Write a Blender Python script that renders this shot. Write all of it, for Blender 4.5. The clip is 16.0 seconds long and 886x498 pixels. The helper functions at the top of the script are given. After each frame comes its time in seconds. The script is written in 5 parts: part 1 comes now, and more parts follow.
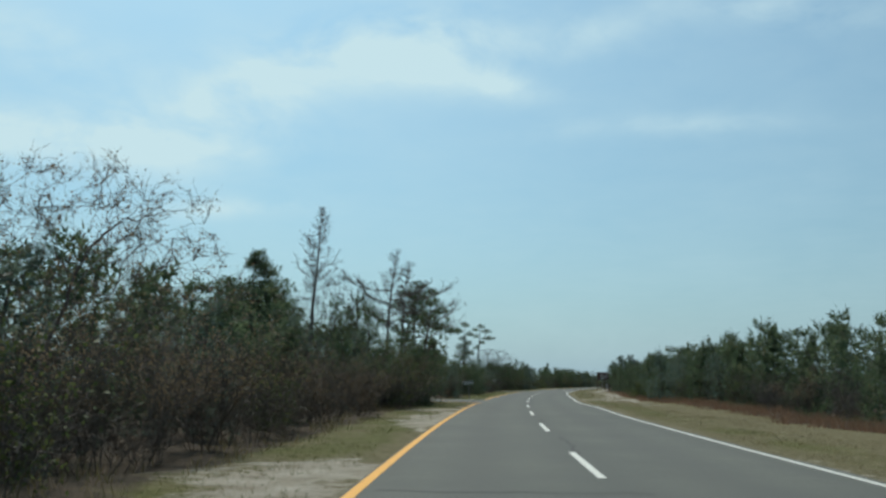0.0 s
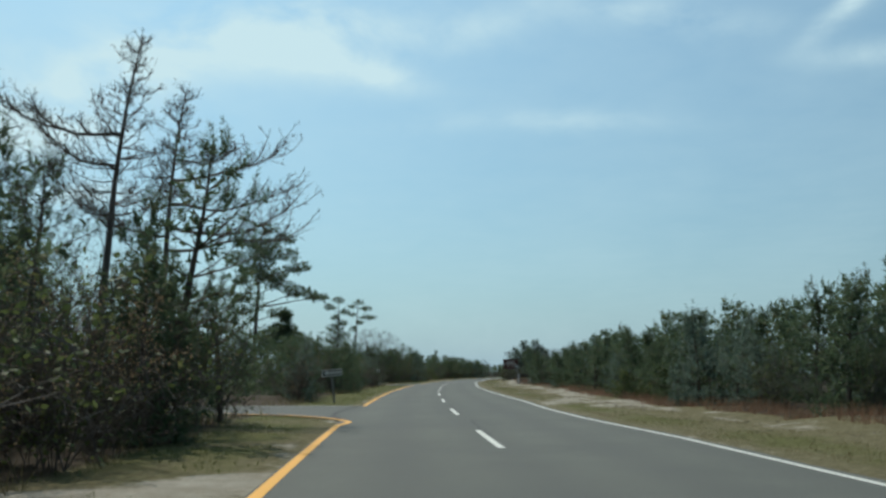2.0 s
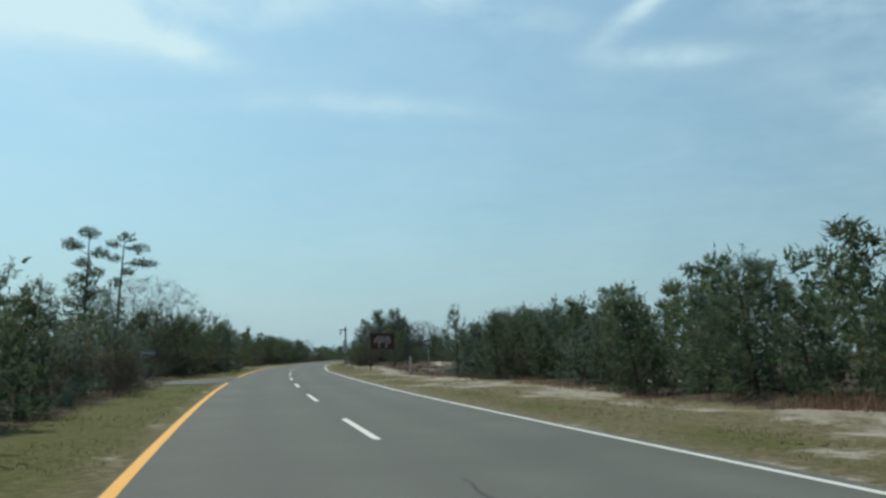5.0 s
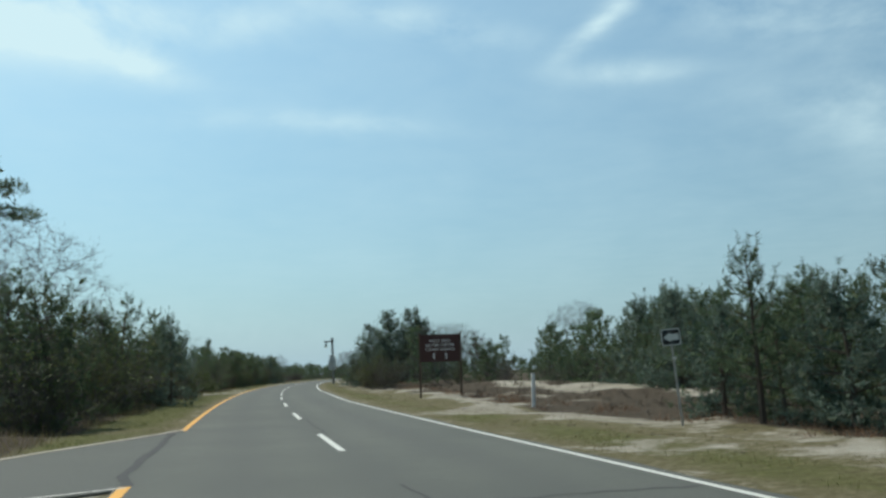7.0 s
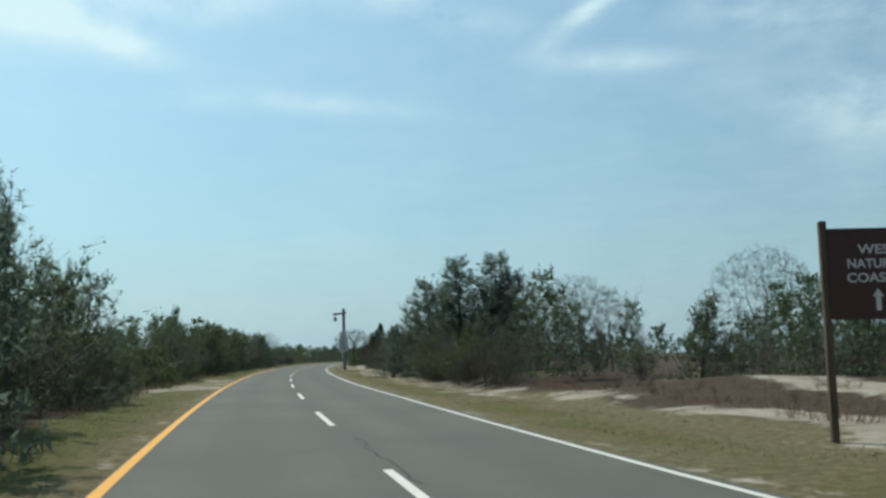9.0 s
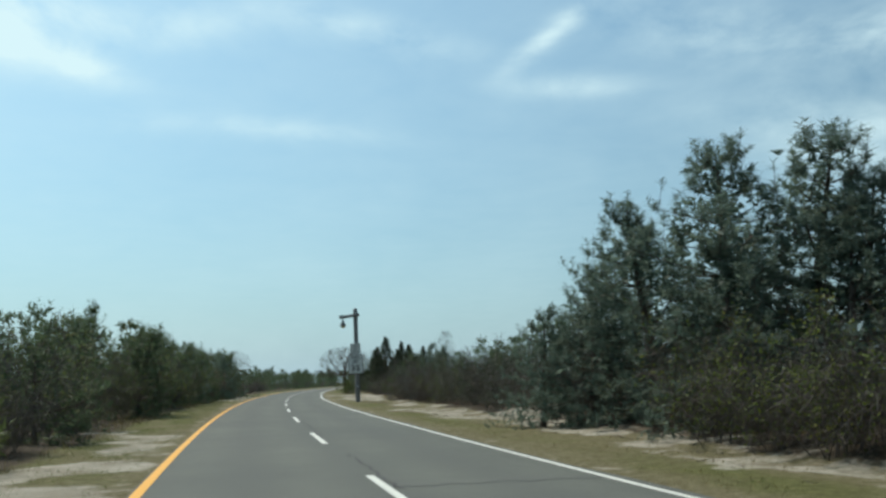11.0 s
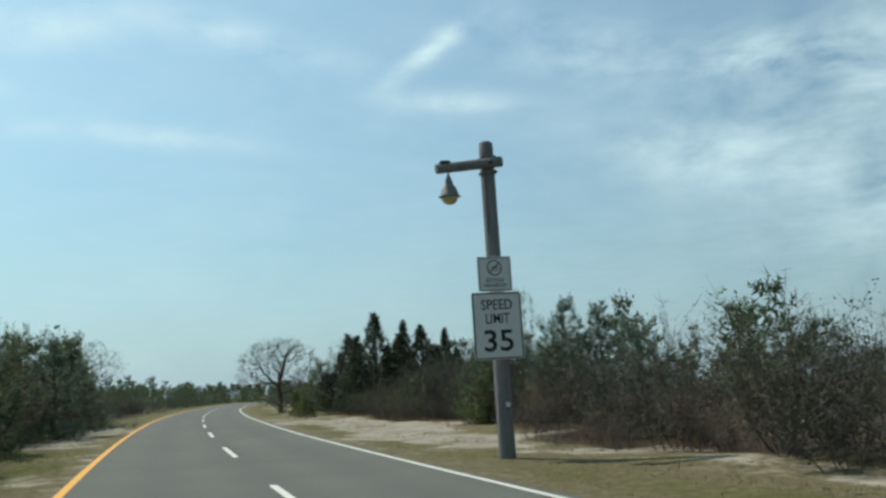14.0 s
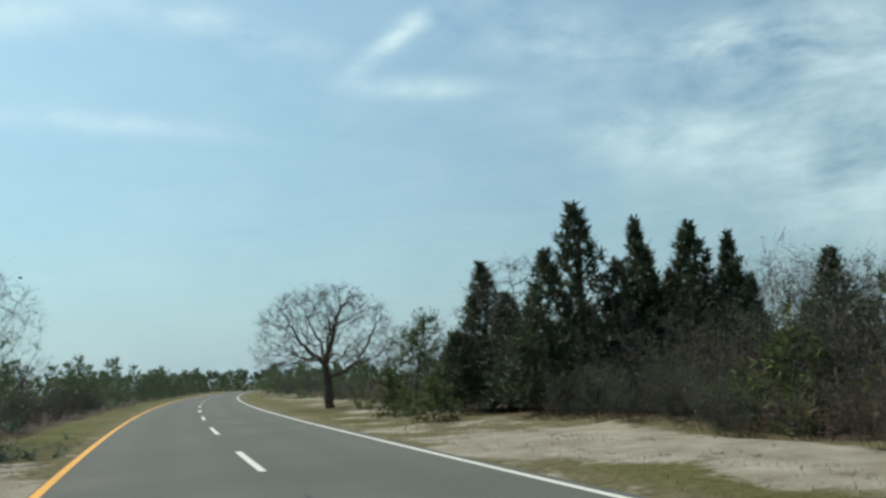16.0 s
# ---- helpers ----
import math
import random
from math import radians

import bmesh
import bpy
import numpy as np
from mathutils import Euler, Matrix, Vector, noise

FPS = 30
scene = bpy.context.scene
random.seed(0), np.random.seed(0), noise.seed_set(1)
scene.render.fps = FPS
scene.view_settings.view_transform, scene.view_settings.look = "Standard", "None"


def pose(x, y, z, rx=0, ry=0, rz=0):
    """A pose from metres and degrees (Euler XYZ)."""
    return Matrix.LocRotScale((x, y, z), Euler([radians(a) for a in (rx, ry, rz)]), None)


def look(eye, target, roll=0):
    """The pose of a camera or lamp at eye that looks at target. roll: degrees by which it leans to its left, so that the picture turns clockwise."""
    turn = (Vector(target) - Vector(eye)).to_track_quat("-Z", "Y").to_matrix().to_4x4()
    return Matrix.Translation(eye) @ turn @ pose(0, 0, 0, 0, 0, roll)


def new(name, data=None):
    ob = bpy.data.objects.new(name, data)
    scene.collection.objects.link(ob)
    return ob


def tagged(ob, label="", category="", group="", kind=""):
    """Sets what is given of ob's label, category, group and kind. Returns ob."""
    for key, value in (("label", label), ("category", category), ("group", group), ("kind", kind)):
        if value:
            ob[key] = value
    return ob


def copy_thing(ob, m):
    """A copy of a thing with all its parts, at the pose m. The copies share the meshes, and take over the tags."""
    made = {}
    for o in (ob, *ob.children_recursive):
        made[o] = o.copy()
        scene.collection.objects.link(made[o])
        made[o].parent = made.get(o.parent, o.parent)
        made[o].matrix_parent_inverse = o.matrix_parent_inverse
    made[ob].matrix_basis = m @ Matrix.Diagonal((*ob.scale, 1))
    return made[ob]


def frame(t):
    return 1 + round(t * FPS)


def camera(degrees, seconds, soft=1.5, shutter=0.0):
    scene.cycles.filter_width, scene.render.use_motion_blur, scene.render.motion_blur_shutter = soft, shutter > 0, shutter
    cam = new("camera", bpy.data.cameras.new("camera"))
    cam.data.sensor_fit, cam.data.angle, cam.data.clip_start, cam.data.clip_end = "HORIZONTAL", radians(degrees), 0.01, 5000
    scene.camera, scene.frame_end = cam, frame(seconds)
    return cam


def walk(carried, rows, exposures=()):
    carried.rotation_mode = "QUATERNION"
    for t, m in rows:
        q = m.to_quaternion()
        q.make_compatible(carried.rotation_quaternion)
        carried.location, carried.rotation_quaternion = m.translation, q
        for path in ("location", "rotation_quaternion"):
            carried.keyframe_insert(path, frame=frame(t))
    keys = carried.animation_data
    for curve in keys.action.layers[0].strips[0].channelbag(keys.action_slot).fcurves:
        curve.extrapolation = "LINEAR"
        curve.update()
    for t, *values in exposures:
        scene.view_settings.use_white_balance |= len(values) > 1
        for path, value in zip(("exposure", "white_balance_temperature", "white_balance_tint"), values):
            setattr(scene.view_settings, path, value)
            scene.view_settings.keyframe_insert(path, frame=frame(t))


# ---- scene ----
import collections

cam = camera(53.0, 16.0, soft=2.8)
PATH = [
    (0, (0.39, -2.629, 1.332), (0.377, -0.651, 1.628), 0.4),
    (0.5, (0.692, 6.058, 1.315), (0.708, 8.039, 1.592), 0.1),
    (1, (1.072, 14.52, 1.293), (1.115, 16.503, 1.549), 0.7),
    (1.5, (1.445, 22.95, 1.283), (1.561, 24.93, 1.541), 0.6),
    (2, (1.812, 31.601, 1.26), (2.068, 33.565, 1.537), 0.0),
    (2.5, (2.345, 40.071, 1.302), (2.73, 42.021, 1.523), 0.2),
    (3, (2.906, 48.568, 1.232), (3.363, 50.504, 1.439), 0.5),
    (3.5, (3.595, 57.077, 1.228), (4.095, 59.001, 1.446), 0.1),
    (4, (4.306, 65.338, 1.273), (4.863, 67.246, 1.497), 0.1),
    (6.5, (9.401, 107.201, 1.271), (10.181, 109.025, 1.529), -1.9),
    (7, (10.661, 115.685, 1.37), (11.419, 117.516, 1.642), -1.6),
    (7.5, (11.957, 123.926, 1.378), (12.707, 125.76, 1.648), -0.6),
    (8, (13.38, 132.365, 1.373), (14.149, 134.196, 1.603), -0.3),
    (10.5, (21.282, 174.763, 1.455), (22.123, 176.557, 1.729), -1.5),
    (11, (22.926, 182.888, 1.421), (23.796, 184.665, 1.712), -1.2),
    (11.5, (24.696, 190.821, 1.395), (25.552, 192.603, 1.7), -1.1),
    (12, (26.644, 198.843, 1.423), (27.549, 200.602, 1.718), -2.6),
    (12.5, (28.531, 206.924, 1.451), (29.474, 208.662, 1.751), -1.3),
    (13, (30.389, 214.364, 1.433), (31.358, 216.09, 1.721), -1.2),
    (13.5, (32.327, 221.61, 1.452), (33.362, 223.295, 1.754), -1.4),
    (14, (34.362, 229.197, 1.426), (35.463, 230.837, 1.738), -2.2),
    (14.5, (36.453, 236.728, 1.451), (37.57, 238.359, 1.754), -2.2),
    (15, (38.697, 244.517, 1.465), (39.852, 246.118, 1.782), -2.8),
    (15.5, (40.988, 252.112, 1.429), (42.135, 253.724, 1.721), -2.8),
    (16, (43.296, 259.805, 1.406), (44.456, 261.41, 1.685), -2.9),
]
walk(cam, [(t, look(eye, target, roll)) for t, eye, target, roll in PATH],
     exposures=[(0.0, 0.22, 6400, 10), (2.5, 0.28, 6400, 10), (7.0, 0.40, 6450, 10), (11.0, 0.50, 6550, 10), (16.0, 0.50, 6700, 10)])

# ---- world and sun ----
SUN_HEADING, SUN_ELEVATION = radians(20), radians(54)   # heading is to the left of +y

world = bpy.data.worlds.new("sky")
scene.world = world
world.use_nodes = True
wn, wl = world.node_tree.nodes, world.node_tree.links
wn.clear()


def wmath(op, a, b=None, clamp=False):
    n = wn.new("ShaderNodeMath")
    n.operation, n.use_clamp = op, clamp
    for i, v in enumerate((a, b)):
        if v is None:
            continue
        if isinstance(v, (int, float)):
            n.inputs[i].default_value = v
        else:
            wl.new(v, n.inputs[i])
    return n.outputs[0]


def wdot(vec, const):
    n = wn.new("ShaderNodeVectorMath")
    n.operation = "DOT_PRODUCT"
    wl.new(vec, n.inputs[0])
    n.inputs[1].default_value = const
    return n.outputs["Value"]


sky = wn.new("ShaderNodeTexSky")
sky.sky_type, sky.sun_disc = "NISHITA", False
sky.sun_elevation, sky.sun_rotation = SUN_ELEVATION, -SUN_HEADING
sky.air_density, sky.dust_density, sky.ozone_density = 1.0, 1.5, 1.5
coord = wn.new("ShaderNodeTexCoord")
way = coord.outputs["Generated"]

# Cirrus: azimuth, elevation and tilt in degrees, half length, half width, thickness
CIRRUS = [
    (23.0, 14.4, 3.0, 0.150, 0.026, 1.9), (12.5, 18.3, 24.0, 0.120, 0.040, 1.7), (2.0, 21.8, 4.0, 0.100, 0.026, 1.8), (-2.5, 19.4, -12.0, 0.045, 0.014, 1.0),
    (-14.4, 16.0, -1.5, 0.110, 0.010, 0.55), (13.0, 10.9, 6.0, 0.080, 0.010, 0.9), (26.0, 19.5, -9.8, 0.080, 0.030, 0.9),
    (-33.6, 21.6, 34.0, 0.046, 0.010, 1.2), (-34.7, 18.4, -2.5, 0.055, 0.011, 0.7),
    (-42.9, 21.2, -14.0, 0.080, 0.026, 0.8), (-55.3, 19.0, -8.0, 0.075, 0.022, 1.1),
    (-50.0, 14.2, -14.0, 0.100, 0.030, 0.55), (-60.3, 12.0, -24.0, 0.140, 0.075, 0.75), (-62.0, 18.0, 0.0, 0.080, 0.050, 0.7), (1.0, 19.6, -10.0, 0.090, 0.018, 0.9),
    (-8.0, 21.6, 8.4, 0.070, 0.020, 0.6), (-20.5, 22.4, -12.0, 0.100, 0.016, 0.7),
]
cover = None
for az, el, tilt, half, wide, thick in CIRRUS:
    a, e, k = radians(az), radians(el), radians(tilt)
    mid = Vector((-math.sin(a) * math.cos(e), math.cos(a) * math.cos(e), math.sin(e)))
    level = Vector((math.cos(a), math.sin(a), 0))
    rise = level.cross(mid)
    along = (level * math.cos(k) + rise * math.sin(k)) / half
    across = (rise * math.cos(k) - level * math.sin(k)) / wide
    u, v = wdot(way, along), wmath("SUBTRACT", wdot(way, across), mid.dot(across))
    u = wmath("SUBTRACT", u, mid.dot(along))
    far = wmath("ADD", wmath("MULTIPLY", u, u), wmath("MULTIPLY", v, v))
    puff = wmath("MULTIPLY", wmath("POWER", 2.718, wmath("MULTIPLY", far, -0.8)), thick)
    ahead = wmath("GREATER_THAN", wdot(way, mid), 0.2)
    puff = wmath("MULTIPLY", puff, ahead)
    cover = puff if cover is None else wmath("ADD", cover, puff)


# the cloud sheet lies flat overhead, so its texture draws together towards the horizon
lift = wmath("MAXIMUM", wdot(way, (0, 0, 1)), 0.06)
sheet = wn.new("ShaderNodeVectorMath")
sheet.operation = "DIVIDE"
wl.new(way, sheet.inputs[0])
for_z = wn.new("ShaderNodeCombineXYZ")
for i in range(3):
    wl.new(lift, for_z.inputs[i])
wl.new(for_z.outputs[0], sheet.inputs[1])


def wnoise(source, scale, detail, stretch, turn, warp, rough=0.6):
    m = wn.new("ShaderNodeMapping")
    m.inputs["Scale"].default_value = stretch
    m.inputs["Rotation"].default_value = (0, 0, radians(turn))
    wl.new(source, m.inputs["Vector"])
    n = wn.new("ShaderNodeTexNoise")
    n.inputs["Scale"].default_value, n.inputs["Detail"].default_value = scale, detail
    n.inputs["Roughness"].default_value = rough
    n.inputs["Distortion"].default_value = warp
    wl.new(m.outputs[0], n.inputs["Vector"])
    return n.outputs["Fac"]


wisp = wnoise(way, 7.0, 8, (1.0, 1.0, 2.0), 20, 0.25, 0.56)
fine = wnoise(sheet.outputs[0], 3.6, 7, (1.0, 0.9, 1.0), 60, 0.25, 0.56)
ragged = wmath("ADD", wmath("MULTIPLY", wisp, 2.65), wmath("MULTIPLY", fine, 0.22))
cover = wmath("MULTIPLY", cover, wmath("MAXIMUM", wmath("SUBTRACT", ragged, 1.0), 0.0))
veil = wmath("MULTIPLY", wmath("MAXIMUM", wmath("SUBTRACT", wmath("ADD", wmath("MULTIPLY", wisp, 0.7), wmath("MULTIPLY", fine, 0.3)), 0.30), 0.0), 0.42)
cover = wmath("MINIMUM", wmath("ADD", cover, veil), 0.9, True)
cloud = wn.new("ShaderNodeMix")
cloud.data_type = "RGBA"
wl.new(cover, cloud.inputs["Factor"])
tint = wn.new("ShaderNodeMix")
tint.data_type, tint.blend_type = "RGBA", "MULTIPLY"
tint.inputs["Factor"].default_value = 1.0
# brighter towards the sun
sun_side = Vector((-math.sin(SUN_HEADING) * math.cos(SUN_ELEVATION), math.cos(SUN_HEADING) * math.cos(SUN_ELEVATION), math.sin(SUN_ELEVATION)))
glow = wmath("ADD", wmath("MULTIPLY", wdot(way, sun_side), 0.60), 0.65)
shine = wn.new("ShaderNodeCombineColor")
for i, k in enumerate((0.87, 1.30, 1.27)):
    wl.new(wmath("MULTIPLY", glow, k), shine.inputs[i])
wl.new(sky.outputs[0], tint.inputs["A"])
wl.new(shine.outputs[0], tint.inputs["B"])
# pale haze low over the horizon
rise = wmath("MAXIMUM", wdot(way, (0, 0, 1)), 0.0)
low = wmath("MULTIPLY", wmath("POWER", 2.718, wmath("MULTIPLY", rise, -2.4)), 0.66)
low = wmath("ADD", low, wmath("MULTIPLY", wmath("POWER", 2.718, wmath("MULTIPLY", rise, -13.0)), 0.24))
haze = wn.new("ShaderNodeMix")
haze.data_type = "RGBA"
wl.new(low, haze.inputs["Factor"])
wl.new(tint.outputs["Result"], haze.inputs["A"])
mist = wn.new("ShaderNodeCombineColor")
for i, k in enumerate((4.4, 6.35, 7.45)):
    wl.new(wmath("MULTIPLY", glow, k), mist.inputs[i])
wl.new(mist.outputs[0], haze.inputs["B"])
wl.new(haze.outputs["Result"], cloud.inputs["A"])
cloud.inputs["B"].default_value = (7.6, 10.0, 10.4, 1)
ground_glow = wn.new("ShaderNodeBackground")
ground_glow.inputs["Strength"].default_value = 0.067
wl.new(cloud.outputs["Result"], ground_glow.inputs["Color"])
wout = wn.new("ShaderNodeOutputWorld")
wl.new(ground_glow.outputs[0], wout.inputs["Surface"])

sun = new("sun", bpy.data.lights.new("sun", "SUN"))
sun.data.energy, sun.data.angle, sun.data.color = 2.7, radians(0.6), (1.0, 0.95, 0.86)
sun_way = Vector((-math.sin(SUN_HEADING) * math.cos(SUN_ELEVATION), math.cos(SUN_HEADING) * math.cos(SUN_ELEVATION), math.sin(SUN_ELEVATION)))
sun.matrix_world = look(sun_way * 300, (0, 0, 0))


# ---- materials ----
class Mat:
    """A node material in the making."""

    def __init__(self, name, rough=0.8, metal=0.0, spec=0.3):
        self.m = bpy.data.materials.new(name)
        self.m.use_nodes = True
        self.n, self.l = self.m.node_tree.nodes, self.m.node_tree.links
        self.b = self.n["Principled BSDF"]
        self.b.inputs["Roughness"].default_value = rough
        self.b.inputs["Metallic"].default_value = metal
        self.b.inputs["Specular IOR Level"].default_value = spec
        self.obj = self.n.new("ShaderNodeTexCoord").outputs["Object"]

    def noise(self, scale, detail=4, rough=0.55, stretch=None, kind="ShaderNodeTexNoise"):
        t = self.n.new(kind)
        t.inputs["Scale"].default_value = scale
        if kind == "ShaderNodeTexNoise":
            t.inputs["Detail"].default_value, t.inputs["Roughness"].default_value = detail, rough
        src = self.obj
        if stretch:
            mp = self.n.new("ShaderNodeMapping")
            mp.inputs["Scale"].default_value = stretch
            self.l.new(self.obj, mp.inputs["Vector"])
            src = mp.outputs[0]
        self.l.new(src, t.inputs["Vector"])
        return t.outputs["Fac"] if kind == "ShaderNodeTexNoise" else t.outputs["Distance"]

    def ramp(self, fac, *stops):
        r = self.n.new("ShaderNodeValToRGB")
        els = r.color_ramp.elements
        while len(els) < len(stops):
            els.new(0.5)
        for e, (pos, col) in zip(els, stops):
            e.position, e.color = pos, (*col, 1) if len(col) == 3 else col
        self.l.new(fac, r.inputs["Fac"])
        return r.outputs["Color"]

    def mix(self, fac, a, b, mode="MIX"):
        x = self.n.new("ShaderNodeMix")
        x.data_type, x.blend_type = "RGBA", mode
        for key, v in (("Factor", fac), ("A", a), ("B", b)):
            if isinstance(v, (int, float)):
                x.inputs[key].default_value = v
            elif isinstance(v, tuple):
                x.inputs[key].default_value = (*v, 1)
            else:
                self.l.new(v, x.inputs[key])
        return x.outputs["Result"]

    def math(self, op, a, b=0.0, clamp=False):
        x = self.n.new("ShaderNodeMath")
        x.operation, x.use_clamp = op, clamp
        for i, v in enumerate((a, b)):
            if isinstance(v, (int, float)):
                x.inputs[i].default_value = v
            else:
                self.l.new(v, x.inputs[i])
        return x.outputs[0]

    def attr(self, name):
        a = self.n.new("ShaderNodeAttribute")
        a.attribute_name = name
        return a.outputs["Fac"]

    def island(self):
        return self.n.new("ShaderNodeNewGeometry").outputs["Random Per Island"]

    def each(self):
        return self.n.new("ShaderNodeObjectInfo").outputs["Random"]

    def colour(self, c):
        self.l.new(c, self.b.inputs["Base Color"])
        return self

    def rough(self, fac, lo, hi):
        r = self.math("ADD", self.math("MULTIPLY", fac, hi - lo), lo)
        self.l.new(r, self.b.inputs["Roughness"])
        return self

    def bump(self, height, strength=0.3, distance=0.02):
        b = self.n.new("ShaderNodeBump")
        b.inputs["Strength"].default_value, b.inputs["Distance"].default_value = strength, distance
        self.l.new(height, b.inputs["Height"])
        self.l.new(b.outputs[0], self.b.inputs["Normal"])
        return self

    def leafy(self, colour, share=0.3):
        """Lets some light through thin leaves."""
        t = self.n.new("ShaderNodeBsdfTranslucent")
        self.l.new(colour, t.inputs["Color"])
        x = self.n.new("ShaderNodeMixShader")
        x.inputs[0].default_value = share
        self.l.new(self.b.outputs[0], x.inputs[1])
        self.l.new(t.outputs[0], x.inputs[2])
        self.l.new(x.outputs[0], self.n["Material Output"].inputs["Surface"])
        return self


def foliage(name, dark, light, old, share=0.25, rough=0.6):
    k = Mat(name, rough, spec=0.25)
    c = k.mix(k.island(), dark, light)
    c = k.mix(k.math("MULTIPLY", k.math("GREATER_THAN", k.noise(1.3, 2), 0.62), 0.6), c, old)
    c = k.mix(k.math("MULTIPLY", k.each(), 0.45), c, k.mix(0.5, c, light))
    return k.colour(c).leafy(c, share).m


def bark(name, dark, light, scale=9):
    k = Mat(name, 0.9, spec=0.15)
    n = k.noise(scale, 6, 0.65, (1, 1, 0.25))
    c = k.ramp(n, (0.3, dark), (0.7, light))
    c = k.mix(k.math("MULTIPLY", k.each(), 0.35), c, light)
    return k.colour(c).bump(n, 0.6, 0.03).m


def asphalt():
    k = Mat("asphalt", 0.85, spec=0.3)
    off = k.attr("across")
    n1, n2, n3 = k.noise(0.23, 5, 0.6), k.noise(90, 3), k.noise(1.7, 5, 0.7)
    base = k.ramp(n1, (0.3, (0.082, 0.086, 0.073)), (0.7, (0.124, 0.128, 0.108)))
    grit = k.ramp(n2, (0.3, (0.55, 0.55, 0.55)), (0.72, (1.35, 1.35, 1.32)))
    c = k.mix(1.0, base, grit, "MULTIPLY")
    # worn, paler wheel tracks and an oily strip between them
    wave = k.math("COSINE", k.math("MULTIPLY", off, 3.55))
    track = k.math("MULTIPLY", k.math("ADD", wave, 1.0), 0.5)
    c = k.mix(k.math("MULTIPLY", track, 0.4), c, (0.072, 0.074, 0.066))
    c = k.mix(k.math("MULTIPLY", k.math("GREATER_THAN", n3, 0.64), 0.25), c, (0.07, 0.072, 0.07))
    k.colour(c).rough(n1, 0.75, 0.95)
    return k.bump(n2, 0.35, 0.006).m


def paint(name, fresh, worn, hole=0.66):
    k = Mat(name, 0.65, spec=0.3)
    n, f2 = k.noise(14, 6, 0.7), k.noise(1.1, 4)
    c = k.mix(k.math("MULTIPLY", f2, 0.5), fresh, worn)
    c = k.mix(k.math("GREATER_THAN", n, hole), c, (0.12, 0.12, 0.11))
    return k.colour(c).bump(k.noise(80), 0.2, 0.004).m


def soil():
    """Sand, thin dry grass and green grass, by the ground's own masks broken up with noise."""
    k = Mat("verge_soil", 0.95, spec=0.1)
    big, mid, small, grit = k.noise(0.16, 4), k.noise(0.9, 6, 0.65), k.noise(5.5, 6, 0.7), k.noise(45, 4, 0.7)
    sand = k.ramp(mid, (0.3, (0.22, 0.19, 0.14)), (0.52, (0.31, 0.282, 0.222)), (0.72, (0.425, 0.392, 0.32)))
    sand = k.mix(k.math("MULTIPLY", k.math("GREATER_THAN", small, 0.6), 0.5), sand, (0.22, 0.17, 0.11))
    straw = k.ramp(small, (0.3, (0.09, 0.076, 0.037)), (0.5, (0.14, 0.122, 0.064)), (0.72, (0.23, 0.20, 0.125)))
    green = k.ramp(small, (0.3, (0.06, 0.066, 0.02)), (0.55, (0.115, 0.115, 0.042)), (0.75, (0.19, 0.17, 0.08)))
    litter = k.ramp(small, (0.3, (0.04, 0.032, 0.023)), (0.6, (0.085, 0.066, 0.045)), (0.8, (0.15, 0.12, 0.085)))
    jit = k.math("ADD", k.math("MULTIPLY", mid, 1.1), k.math("MULTIPLY", small, 0.55))
    jit = k.math("SUBTRACT", jit, 0.82)

    def mask(name, gain=5.0):
        return k.math("ADD", k.math("MULTIPLY", k.math("ADD", k.math("SUBTRACT", k.attr(name), 0.5), jit), gain), 0.5, True)

    c = k.mix(mask("green", 2.2), straw, green)
    c = k.mix(mask("litter", 4.0), c, litter)
    c = k.mix(mask("sand", 5.0), c, sand)
    c = k.mix(1.0, c, k.ramp(grit, (0.3, (0.7, 0.7, 0.7)), (0.7, (1.25, 1.25, 1.25))), "MULTIPLY")
    h = k.math("ADD", k.math("MULTIPLY", small, 1.0), k.math("MULTIPLY", grit, 0.4))
    return k.colour(c).bump(h, 0.8, 0.07).m


def plain(name, c, rough=0.5, metal=0.0, stain=(0.5, 0.5, 0.5), amount=0.25, scale=6):
    k = Mat(name, rough, metal, 0.4)
    n = k.noise(scale, 6, 0.65)
    col = k.mix(k.math("MULTIPLY", k.math("GREATER_THAN", n, 0.56), amount), c, tuple(a * b for a, b in zip(c, stain)))
    return k.colour(col).rough(n, max(rough - 0.1, 0.05), min(rough + 0.15, 1)).m


M_ASPHALT, M_SOIL = asphalt(), soil()
M_YELLOW = paint("yellow_line_paint", (0.74, 0.36, 0.035), (0.6, 0.3, 0.06), 0.7)
M_WHITE = paint("white_line_paint", (0.64, 0.64, 0.57), (0.46, 0.46, 0.40), 0.63)
M_FADED = paint("faded_line_paint", (0.55, 0.53, 0.47), (0.36, 0.35, 0.31), 0.58)
M_TAR = plain("crack_sealant", (0.05, 0.05, 0.047), 0.9)
M_CURB = plain("pale_edging", (0.36, 0.32, 0.26), 0.9, stain=(0.5, 0.5, 0.45), amount=0.6, scale=3)
M_PINE = foliage("pine_needles", (0.05, 0.082, 0.046), (0.115, 0.155, 0.082), (0.155, 0.14, 0.07), 0.55)
M_BLUEPINE = foliage("grey_green_needles", (0.075, 0.115, 0.092), (0.15, 0.20, 0.15), (0.15, 0.165, 0.11), 0.55)
M_CEDAR = foliage("cedar_sprays", (0.034, 0.052, 0.032), (0.074, 0.094, 0.05), (0.10, 0.082, 0.05), 0.25)
M_DEADNEEDLE = foliage("withered_needles", (0.07, 0.05, 0.032), (0.15, 0.11, 0.07), (0.19, 0.12, 0.065), 0.1)
